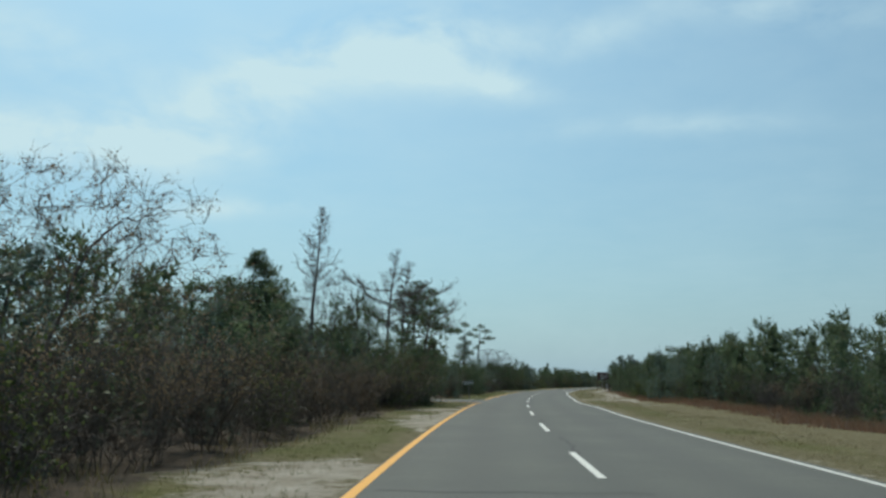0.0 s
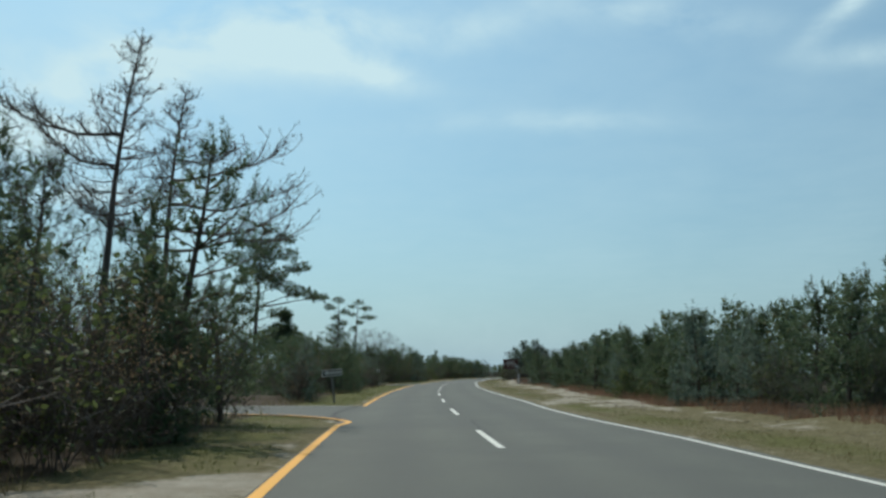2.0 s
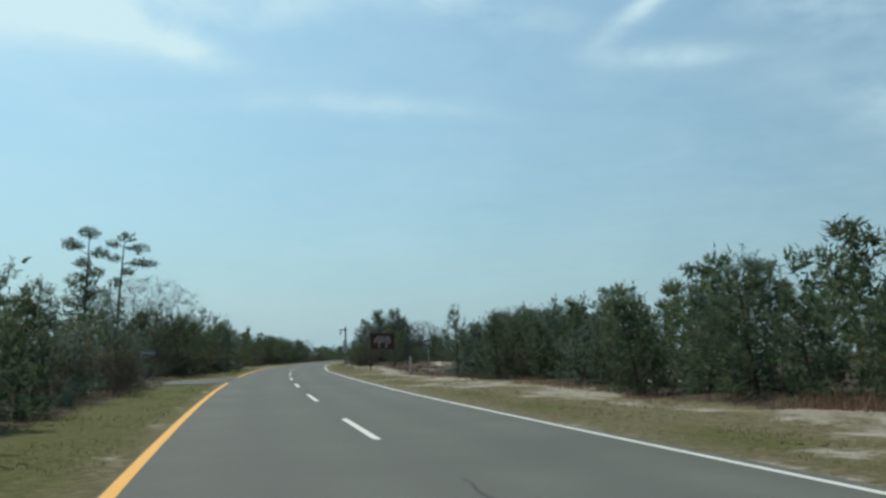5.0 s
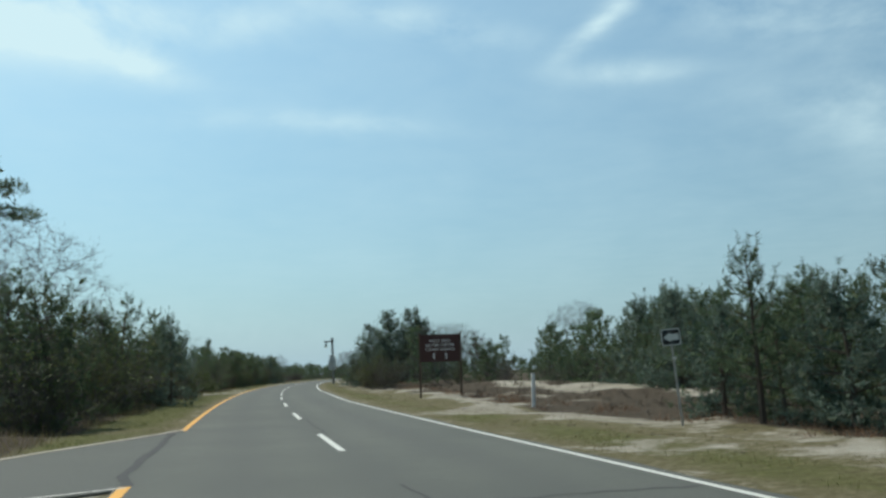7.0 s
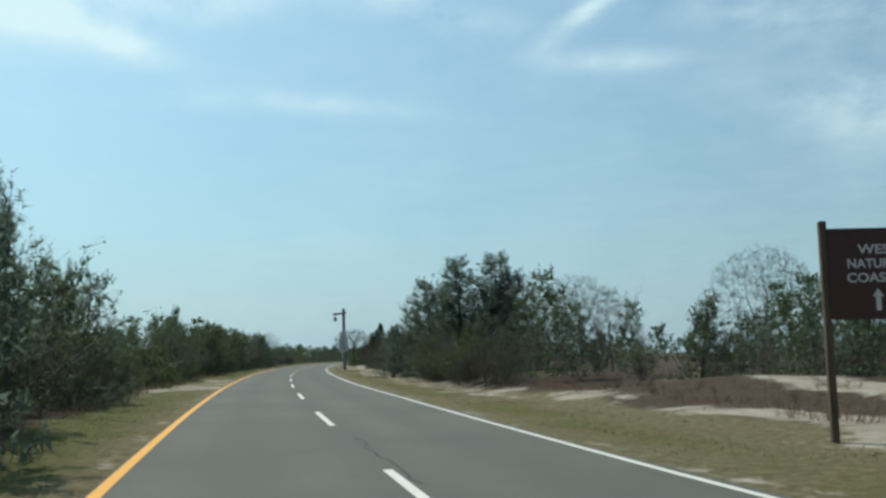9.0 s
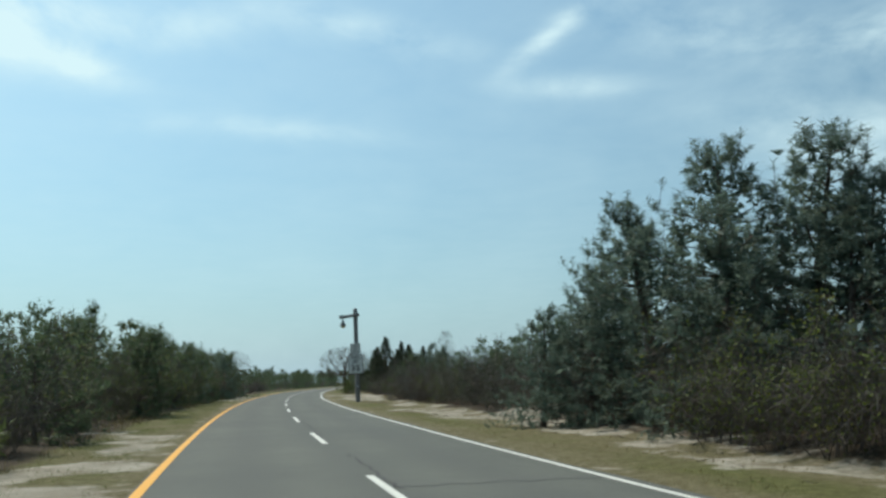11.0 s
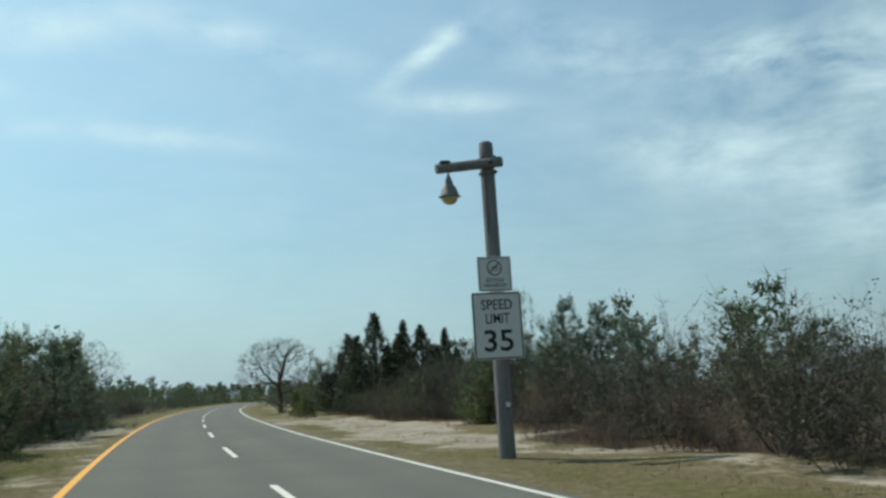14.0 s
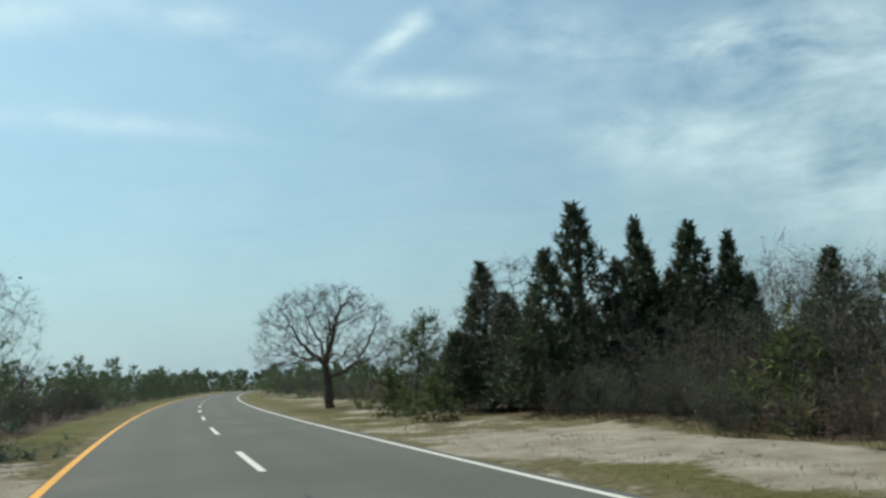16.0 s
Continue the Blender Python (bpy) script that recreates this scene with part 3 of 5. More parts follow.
def candles(soup, at, axis, rng, size=0.30, needles=18, width=0.02, long=None):
    """Shoot ends: bursts of long needles that point on and outwards. at and axis are arrays."""
    at, axis = np.asarray(at), np.asarray(axis)
    axis = axis / np.linalg.norm(axis, axis=1, keepdims=True)
    k = len(at)
    a = np.repeat(axis, needles, 0)
    rad = rng.normal(size=(k * needles, 3))
    rad -= a * (rad * a).sum(1, keepdims=True)
    rad /= np.linalg.norm(rad, axis=1, keepdims=True) + 1e-9
    long = np.repeat(np.ones(k) if long is None else long, needles)
    t = rng.uniform(-0.3, 0.6, (k * needles, 1))
    base = np.repeat(at, needles, 0) + a * t * size * long[:, None]
    way = a * rng.uniform(-0.3, 1.3, (k * needles, 1)) + rad
    soup.blades(base, way, size * long ** 0.5 * rng.uniform(0.38, 0.55, k * needles), width * rng.uniform(0.7, 1.3, k * needles), rng)


def pine_soups(seed, height=4.0, radius=1.9, whorls=8, per=5, tufts=3.4, needles=19, bare=0.05, peak=0.72, size=0.34, width=0.0175, inner=0.6, power=1.5, simple=False, leaders=0.08, rise=0.4, uneven=0.24, stalks=1):
    """Wood and needles of a bushy seaside pine: whorls of rising limbs that fan out into upright brushes."""
    rng = np.random.default_rng(seed)
    wood, green = Soup(), Soup()
    stem = bend((0, 0, -0.2), (rng.normal() * 0.08, rng.normal() * 0.08, 1), height * 0.97 + 0.2, 8, rng, 0.12)
    wood.tube(stem, 0.022 * height + 0.01, 0.012, 6)
    up = np.array([0, 0, 1.0])
    at, ax, long = [stem[-1], stem[-1] - up * 0.2], [up, up], [1.5, 1.2]

    def shoot(p, d, l):
        at.append(p)
        ax.append(d)
        long.append(l)

    for k in range(whorls):
        f = bare + (0.95 - bare) * (k / (whorls - 1)) ** 1.12
        i = f * 8
        j = min(int(i), 7)
        base = stem[j] + (stem[j + 1] - stem[j]) * (i - j)
        reach = radius * (1 - f ** power) ** peak * rng.uniform(1 - uneven, 1 + uneven * 0.6) + 0.14
        for b in range(per):
            a = 2 * math.pi * (b + rng.uniform(-0.4, 0.4)) / per + k * 1.1
            L = reach * rng.uniform(0.62, 1.15)
            limb = bend(base, (math.cos(a), math.sin(a), -0.08 + rise * f * f), L, 4, rng, 0.2, 0.55 * min(1, f * 3 + 0.15))
            wood.tube(limb[[0, 2, 4]], 0.010 + 0.010 * L, 0.006, 3)
            n = max(2, int(tufts * (0.25 + 0.95 * L / radius)))
            for m in range(n):
                t = 1 - 0.72 * (m + rng.uniform(0.1, 0.9)) / n
                i2 = t * 4
                j2 = min(int(i2), 3)
                d = limb[j2 + 1] - limb[j2]
                p = limb[j2] + d * (i2 - j2)
                d = d / np.linalg.norm(d)
                side = np.cross(d, up) * (1 if m % 2 else -1)
                out = d * 0.55 + side * rng.uniform(0.3, 1.1) + up * rng.uniform(0.05, 0.5)
                out /= np.linalg.norm(out)
                l2 = (0.10 + 0.34 * L * (1.08 - t)) * rng.uniform(0.5, 1.1)
                wood.blades([p], [out], l2, 0.018, rng)
                shoot(p + out * l2, out * 0.55 + up * rng.uniform(0.5, 1.0), rng.uniform(0.7, 1.15))
                if l2 > 0.3:
                    shoot(p + out * l2 * 0.55, out * 0.3 + up * rng.uniform(0.5, 1.0) + rng.normal(size=3) * 0.3, rng.uniform(0.6, 1.0))
            # the limb's own upright candles
            tip = (limb[-1] - limb[-2]) / np.linalg.norm(limb[-1] - limb[-2])
            shoot(limb[-1], tip * 0.6 + up * 0.8, rng.uniform(1.0, 1.5))
            for sgn in (-1, 1):
                shoot(limb[-1] - tip * 0.08, tip * 0.6 + np.cross(tip, up) * sgn * 0.8 + up * 0.45, rng.uniform(0.6, 1.0))
            for _ in range(stalks):
                q = limb[-1] - tip * L * rng.uniform(0.0, 0.35) + rng.normal(size=3) * 0.06
                rising = up + tip * rng.uniform(-0.1, 0.5) + rng.normal(size=3) * 0.15
                rising /= np.linalg.norm(rising)
                l3 = rng.uniform(0.2, 0.5)
                wood.blades([q], [rising], l3, 0.022, rng)
                shoot(q + rising * l3, rising, rng.uniform(0.8, 1.2))
            # now and then a young leader with rings of shoots
            if rng.random() < leaders:
                tall = rng.uniform(0.4, 0.85)
                lead = bend(limb[-1], up + 0.35 * tip, tall, 3, rng, 0.1, 0.2)
                wood.tube(lead, 0.014, 0.007, 3)
                for j in range(1, 4):
                    for c in range(4 if j < 3 else 1):
                        q = rng.uniform(0, 2 * math.pi)
                        side = np.array([math.cos(q), math.sin(q), 0]) * (0.24 - 0.05 * j) * (j < 3)
                        shoot(lead[j] + side, side * 1.5 + up * 0.8, 0.75)
                        if j < 3:
                            wood.blades([lead[j]], [side], 0.2, 0.016, rng)
    at, ax, long = np.array(at), np.array(ax), np.array(long)
    if simple:
        tuft(green, at, ax, rng, size, needles, width, long, 0.9)
    else:
        candles(green, at, ax, rng, size, needles, width, long)
    # older needles on the shaded inner wood
    n = int(len(at) * inner)
    pick = rng.integers(0, len(at), n)
    mid = at[pick] * rng.uniform(0.45, 0.92, (n, 1)) ** np.array([1, 1, 0.35]) + rng.normal(size=(n, 3)) * 0.1
    tuft(green, mid, rng.normal(size=(n, 3)) + np.array([0, 0, 0.3]), rng, 0.40 if not simple else size * 1.3, 6 if not simple else 4, 0.085 if not simple else width * 2)
    return wood, green


def shrub_pine(seed, material=None, label="", **shape):
    root = thing("pine_tree", label or "dark green bushy pine on sandy ground", "tree", "roadside pines")
    wood, green = pine_soups(seed, **shape)
    part("trunk", wood.data(), M_BARK, root)
    part("crown", green.data(), material or M_PINE, root)
    return root


def padded_pine(seed, height, pads, name="tall_pine_tree", label="", lean=0.03, material=None, group="tall pines", needles=15, width=0.026, dense=1.0, stout=0.017):
    """An old pine: a bare trunk and flat pads of needles on long limbs. A pad is its way to the right of the trunk,
    its way back, its height, half its width and half its depth from top to bottom."""
    rng = np.random.default_rng(seed)
    root = thing(name, label, "tree", group)
    wood, green = Soup(), Soup()
    stem = bend((0, 0, -0.2), (lean, 0, 1), height * 0.98 + 0.2, 12, rng, 0.07)
    stem += np.linspace(0, 1, len(stem))[:, None] * (np.array([lean * height, 0, height * 0.985]) - stem[-1])
    wood.tube(stem, stout * height, 0.03, 8)
    at, ax, up = [], [], np.array([0, 0, 1.0])
    for dx, dy, z, wide, deep in pads:
        k = np.argmin(abs(stem[:, 2] - (z - 0.22 * abs(dx) - 0.1)))
        centre = np.array([stem[k][0] + dx, stem[k][1] + dy, z])
        way = centre - stem[k]
        L = max(np.linalg.norm(way), 0.3)
        limb = bend(stem[k], way / L, L, 6, rng, 0.10, 0.05)
        limb += (centre - limb[-1]) * np.linspace(0, 1, 7)[:, None] ** 1.5
        wood.tube(limb, 0.016 + 0.014 * L, 0.012, 5)
        n = int((40 + 95 * wide * wide) * dense)
        u = rng.normal(size=(n, 3))
        u /= np.linalg.norm(u, axis=1, keepdims=True)
        u *= rng.uniform(0.35, 1.0, (n, 1)) ** 0.6
        spots = centre + u * np.array([wide * 1.18, wide, deep * 1.75])
        spots[:, 2] -= 0.12 * wide * (u[:, 0] ** 2 + u[:, 1] ** 2)
        at += list(spots)
        ax += list(u * np.array([0.8, 0.8, 0.2]) + up * 0.75 + rng.normal(size=(n, 3)) * 0.25)
        for q in spots[::3]:
            f = limb[rng.integers(4, 7)]
            wood.blades([f], [q - f], np.linalg.norm(q - f), 0.03, rng)
    candles(green, at, ax, rng, 0.30, needles, width)
    fill = np.array(at)[::3]
    tuft(green, fill, rng.normal(size=fill.shape), rng, 0.40, 6, 0.085)
    part("trunk", wood.data(), M_BARK, root)
    part("crown", green.data(), material or M_PINE, root)
    return root


def tiers(seed, low, high, radius, rows, per=4, power=1.0, deep=0.28):
    """Pads for a broad tiered crown that narrows towards its top."""
    r = random.Random(seed)
    out = []
    for k in range(rows):
        f = k / (rows - 1)
        reach = radius * (1 - 0.86 * f ** power)
        for b in range(per if f < 0.8 else 2):
            a = 2 * math.pi * (b + r.uniform(-0.3, 0.3)) / per + k * 0.9
            d = reach * r.uniform(0.45, 0.95)
            out.append((d * math.cos(a), d * math.sin(a), low + (high - low) * f + r.uniform(-0.2, 0.2), 0.35 + 0.32 * reach * r.uniform(0.7, 1.1), deep * r.uniform(0.8, 1.3)))
    return out + [(0.2, 0, high - 0.1, 0.3 * radius * 0.6, 0.45)]


def withered_pine(seed, height=9.0, radius=2.0, label="", clear=0.5, lean=0.06, limbs=(), power=1.2, whorls=18, tufts=0.35):
    """A dying conifer: thin bare limbs that turn up and end in fine twigs. limbs adds long ones: height, heading in degrees, length."""
    rng = np.random.default_rng(seed)
    root = thing("withered_conifer", label, "tree", "withered conifers")
    wood, brown = Soup(), Soup()
    stem = bend((0, 0, -0.2), (lean, 0, 1), height + 0.2, 10, rng, 0.12)
    stem += np.linspace(0, 1, len(stem))[:, None] * (np.array([lean * height, 0, height * 0.985]) - stem[-1])
    wood.tube(stem, 0.014 * height, 0.015, 7)
    at, ax = [], []

    def clothe(limb, a, n, size):
        for t in rng.uniform(0.2, 1.0, n):
            i = t * (len(limb) - 1)
            j = min(int(i), len(limb) - 2)
            p = limb[j] + (limb[j + 1] - limb[j]) * (i - j)
            d = rng.normal(size=3) * 0.55 + np.array([math.cos(a) * 0.5, math.sin(a) * 0.5, 0.75])
            d /= np.linalg.norm(d)
            l = rng.uniform(0.15, 0.5) * size
            wood.blades([p], [d], l, 0.02, rng)
            q = p + d * l * rng.uniform(0.3, 0.9, (3, 1))
            wood.blades(q, d[None] * 0.7 + rng.normal(size=(3, 3)) * 0.5 + np.array([0, 0, 0.3]), l * rng.uniform(0.35, 0.6, 3), 0.013, rng)
            if rng.random() < tufts:
                at.append(p + d * l * 0.9)
                ax.append(d)

    for k in range(whorls):
        f = clear + (0.985 - clear) * k / (whorls - 1)
        i = f * 10
        j = min(int(i), 9)
        base = stem[j] + (stem[j + 1] - stem[j]) * (i - j)
        L0 = radius * (1.03 - ((f - clear) / (1 - clear)) ** power) + 0.12
        for b in range(4):
            a = rng.uniform(0, 2 * math.pi)
            L = L0 * rng.uniform(0.25, 1.15)
            limb = bend(base, (math.cos(a), math.sin(a), -0.1), L, 5, rng, 0.45, 0.9)
            wood.tube(limb, 0.010 + 0.008 * L, 0.005, 3)
            clothe(limb, a, int(9 * L) + 5, 0.7)
    for z, heading, L in limbs:
        a = radians(heading)
        base = stem[np.argmin(abs(stem[:, 2] - z))]
        limb = bend((base[0], base[1], z), (math.cos(a), math.sin(a), -0.05), L, 9, rng, 0.45, 0.9)
        wood.tube(limb, 0.02 + 0.010 * L, 0.007, 5)
        clothe(limb, a, int(9 * L), 1.0)
        for t in np.arange(2, 9):
            for sgn in (-1, 1):
                c = a + sgn * rng.uniform(0.2, 0.75)
                twig = bend(limb[t], (math.cos(c), math.sin(c), 0.15), L * rng.uniform(0.18, 0.4), 5, rng, 0.3, 0.8)
                wood.tube(twig, 0.016, 0.005, 3)
                clothe(twig, c, 9, 0.9)
    tuft(brown, at, ax, rng, 0.11, 6, 0.018)
    part("trunk", wood.data(), M_DEADBARK, root)
    part("crown", brown.data(), M_DEADNEEDLE, root)
    return root


def cedar(seed, height=5.5, radius=1.7, label="dark cedar with a pointed crown", lobes=5):
    """A pointed red cedar: a ragged spire over rising lobes of short feathery sprays."""
    rng = np.random.default_rng(seed)
    root = thing("cedar_tree", label, "tree", "cedars")
    wood, green = Soup(), Soup()
    stem = bend((0, 0, -0.2), (0.02, 0, 1), height * 0.96 + 0.2, 8, rng, 0.05)
    wood.tube(stem, 0.02 * height, 0.012, 7)
    at, ax, size = [], [], []
    heads = [(0.0, 0.0, height, radius * 0.85)]
    for k in range(lobes):
        a, d = 2 * math.pi * k / lobes + rng.uniform(-0.4, 0.4), radius * rng.uniform(0.45, 0.8)
        heads.append((d * math.cos(a), d * math.sin(a), height * rng.uniform(0.42, 0.78), radius * rng.uniform(0.45, 0.65)))
    for x, y, top, wide in heads:
        n = int(85 * top * wide)
        f = rng.uniform(0, 1, n) ** 1.15
        a = rng.uniform(0, 2 * math.pi, n)
        wave = 0.80 + 0.34 * np.sin(11 * f + 3 * a + seed) * np.sin(3 + 17 * f - 2 * a)
        r = (wide * (1 - f) ** 1.05 * wave + 0.05) * np.where(rng.random(n) < 0.12, rng.uniform(1.0, 1.25, n), rng.uniform(0.4, 1.0, n) ** 0.5)
        p = np.stack([x + r * np.cos(a), y + r * np.sin(a), 0.06 * top + 0.92 * top * f], -1)
        at += list(p)
        ax += list(np.stack([np.cos(a) * 0.55 * (1 - f), np.sin(a) * 0.55 * (1 - f), np.ones(n)], -1) + rng.normal(size=(n, 3)) * 0.28)
        size += list(1.1 - 0.55 * f)
        for q in p[::9]:
            foot = np.array([x * 0.3, y * 0.3, q[2] * 0.85])
            wood.tube([foot, (foot + q) / 2, q], 0.014, 0.004, 3)
    tuft(green, at, ax, rng, 0.32, 7, 0.042, np.array(size), 0.6)
    part("trunk", wood.data(), M_BARK, root)
    part("crown", green.data(), M_CEDAR, root)
    return root


def bare_bush(seed, height=3.0, radius=1.5, stems=13, twigs=12, wood_mat=None, leaf_mat=None, leaves=0, label="", dense=1.0, leaf_size=0.07, low=0.0, soups=False, sprigs=9):
    """A thicket of leafless stems; leaves adds young or withered leaves."""
    rng = np.random.default_rng(seed)
    wood, fine, leaf = Soup(), Soup(), Soup()
    spots = []
    for k in range(stems):
        a = rng.uniform(0, 2 * math.pi)
        out = rng.uniform(0.1, 1.0) ** 0.7
        way = np.array([math.cos(a) * out * radius, math.sin(a) * out * radius, height * rng.uniform(0.6, 1.0)])
        L = np.linalg.norm(way) * rng.uniform(0.75, 1.05)
        p0 = np.array([math.cos(a), math.sin(a), 0]) * rng.uniform(0, 0.35) * radius
        p0[2] = -0.12
        line = bend(p0, way + np.array([0, 0, 0.5]), L, 6, rng, 0.35, -0.25)
        wood.tube(line[::2], 0.004 + 0.003 * height * rng.uniform(0.4, 1), 0.003, 3)
        for t in rng.uniform(0.12, 1.0, int(twigs * dense)):
            i = t * 6
            j = min(int(i), 5)
            p = line[j] + (line[j + 1] - line[j]) * (i - j)
            d = (line[j + 1] - line[j]) / (L / 6) * 0.7 + rng.normal(size=3) * 0.75 + np.array([0, 0, 0.25])
            l2 = rng.uniform(0.25, 0.75) * (0.55 + 0.2 * height)
            b2 = bend(p, d, l2, 2, rng, 0.3, 0.2)
            fine.blades([b2[0], b2[1]], [b2[1] - b2[0], b2[2] - b2[1]], l2 * 0.55, 0.012, rng)
            m = sprigs
            q = b2[0] + (b2[2] - b2[0]) * rng.uniform(0.2, 1, (m, 1))
            fine.blades(q, d[None] * 0.5 + rng.normal(size=(m, 3)) * 0.6, rng.uniform(0.12, 0.42, m), 0.0075, rng)
            spots.append(q)
    spots = np.concatenate(spots)
    n = 30 * stems
    core = spots[rng.integers(0, len(spots), n)] * np.array([0.8, 0.8, 0.72])
    fine.blades(core, rng.normal(size=(n, 3)) + np.array([0, 0, 0.8]), rng.uniform(0.3, 0.6, n), 0.016, rng)
    spots = spots[spots[:, 2] > low * height]
    if soups:
        return fine
    root = thing("shrub", label, "shrub", "roadside shrubs")
    part("branching", wood.data(), wood_mat or M_TWIG, root)
    part("twig_spray", fine.data(), wood_mat or M_TWIG, root)
    if leaves:
        pick = spots[rng.integers(0, len(spots), leaves)] + rng.normal(size=(leaves, 3)) * 0.1
        leaf.blades(pick, rng.normal(size=(leaves, 3)) + np.array([0, 0, 0.4]), rng.uniform(0.7, 1.3, leaves) * leaf_size, leaf_size * 0.6, rng, True)
        part("foliage", leaf.data(), leaf_mat, root)
    return root


def bare_tree(seed, height=7.0, reach=2.5, clear=2.0, points=900, lean=(0.05, 0.0), stout=1.0, label="", buds=0, bud_mat=None, wood_mat=None, twigs=5, fork=0.75, flat=0.9):
    """A leafless tree whose limbs grow step by step into a domed crown, forking where the free space does."""
    rng = np.random.default_rng(seed)
    root = thing("bare_tree", label, "tree", "bare trees")
    step = height * 0.034
    u = rng.normal(size=(points, 3))
    u /= np.linalg.norm(u, axis=1, keepdims=True)
    u *= rng.uniform(0, 1, (points, 1)) ** 0.28
    u[:, 2] = np.where(u[:, 2] < -0.35, -u[:, 2], u[:, 2])
    goal = u * np.array([reach, reach, (height - clear) * 0.74 * flat]) + np.array([lean[0] * height, lean[1] * height, clear + (height - clear) * 0.26])
    nodes, above = [np.array([0, 0, -0.2])], [-1]
    while nodes[-1][2] < clear * fork:
        nodes.append(nodes[-1] + np.array([lean[0], lean[1], 1.0]) * step + rng.normal(size=3) * step * np.array([0.12, 0.12, 0]))
        above.append(len(nodes) - 2)
    P = np.array(nodes)
    d = np.linalg.norm(goal[:, None] - P[None], axis=2)
    best, near = d.min(1), d.argmin(1)
    alive = np.ones(points, bool)
    for _ in range(70):
        if not alive.any():
            break
        fresh = []
        for k in np.unique(near[alive]):
            own = alive & (near == k)
            pull = goal[own] - P[k]
            way = (pull / np.linalg.norm(pull, axis=1, keepdims=True)).sum(0)
            way = way / (np.linalg.norm(way) + 1e-9) + rng.normal(size=3) * 0.22
            spot = P[k] + way / (np.linalg.norm(way) + 1e-9) * step
            if np.linalg.norm(P - spot, axis=1).min() < step * 0.35:
                alive &= ~own
                continue
            fresh.append(spot)
            above.append(int(k))
        if not fresh:
            break
        start = len(P)
        P = np.concatenate([P, fresh])
        d = np.linalg.norm(goal[:, None] - P[None, start:], axis=2)
        closer = d.min(1) < best
        near = np.where(closer, d.argmin(1) + start, near)
        best = np.minimum(best, d.min(1))
        alive &= best > step * 1.3
    below = collections.defaultdict(list)
    load = np.zeros(len(P))
    for k in range(len(P) - 1, 0, -1):
        load[k] += 0 if below[k] else 1
        load[above[k]] += load[k]
        below[above[k]].append(k)
    rad = 0.0042 * height / 7 * stout * np.maximum(load, 1) ** 0.52
    wood, fine, leaf = Soup(), Soup(), Soup()
    todo = [(0, None)]
    while todo:
        k, foot = todo.pop()
        line = ([P[foot]] if foot is not None else []) + [P[k]]
        r0, tips = rad[k], k
        while below[tips]:
            kids = sorted(below[tips], key=lambda c: -load[c])
            todo += [(c, tips) for c in kids[1:]]
            tips = kids[0]
            line.append(P[tips])
        if len(line) > 1:
            wood.tube(line, r0, 0.004, 7 if r0 > 0.06 else 4 if r0 > 0.02 else 3)
        tip = line[-1]
        way = tip - P[above[tips]]
        way = way / (np.linalg.norm(way) + 1e-9)
        m = twigs * 2
        base = np.array([line[-1 - int(i)] for i in rng.integers(0, min(3, len(line)), m)])
        spread = way + rng.normal(size=(m, 3)) * 0.5 + np.array([0, 0, 0.25])
        fine.blades(base, spread, rng.uniform(0.25, 0.55, m) * height / 7, 0.014, rng)
        ends = base + spread * 0.22 * height / 7
        fine.blades(ends, spread + rng.normal(size=(m, 3)) * 0.7, rng.uniform(0.15, 0.35, m) * height / 7, 0.010, rng)
        if buds:
            leaf.blades(ends, rng.normal(size=(m, 3)), 0.055, 0.04, rng, True)
    part("trunk", wood.data(), wood_mat or M_TWIG, root)
    part("twig_spray", fine.data(), wood_mat or M_TWIG, root)
    if buds:
        part("foliage", leaf.data(), bud_mat, root)
    return root


# Each kind: its natural height and its models
KINDS = {}


def kind(name, natural, *models):
    KINDS[name] = [natural, list(models), set()]


chooser = random.Random(11)


def plant(name, x, y, height, turn=None, wide=1.0, label=""):
    """One plant of a kind, at its place on the ground."""
    natural, models, used = KINDS[name]
    k = chooser.randrange(len(models)) if turn is None else int(x * 7 + y * 3) % len(models)
    ob = models[k]
    if "grown" not in ob:
        ob["grown"] = max(float(max(v.co.z for v in c.data.vertices)) for c in ob.children)
    nat = ob["grown"]
    f = height / nat
    z = float(bumpiness(np.array([x]), np.array([y]))[0]) if name else 0
    m = pose(x, y, z, 0, 0, chooser.uniform(0, 360) if turn is None else turn) @ Matrix.Diagonal((f * wide, f * wide, f, 1))
    if k in used:
        made = copy_thing(ob, m)
        made.matrix_basis = m
    else:
        used.add(k)
        ob.matrix_basis = m
        made = ob
    if label:
        tagged(made, label)
    return made


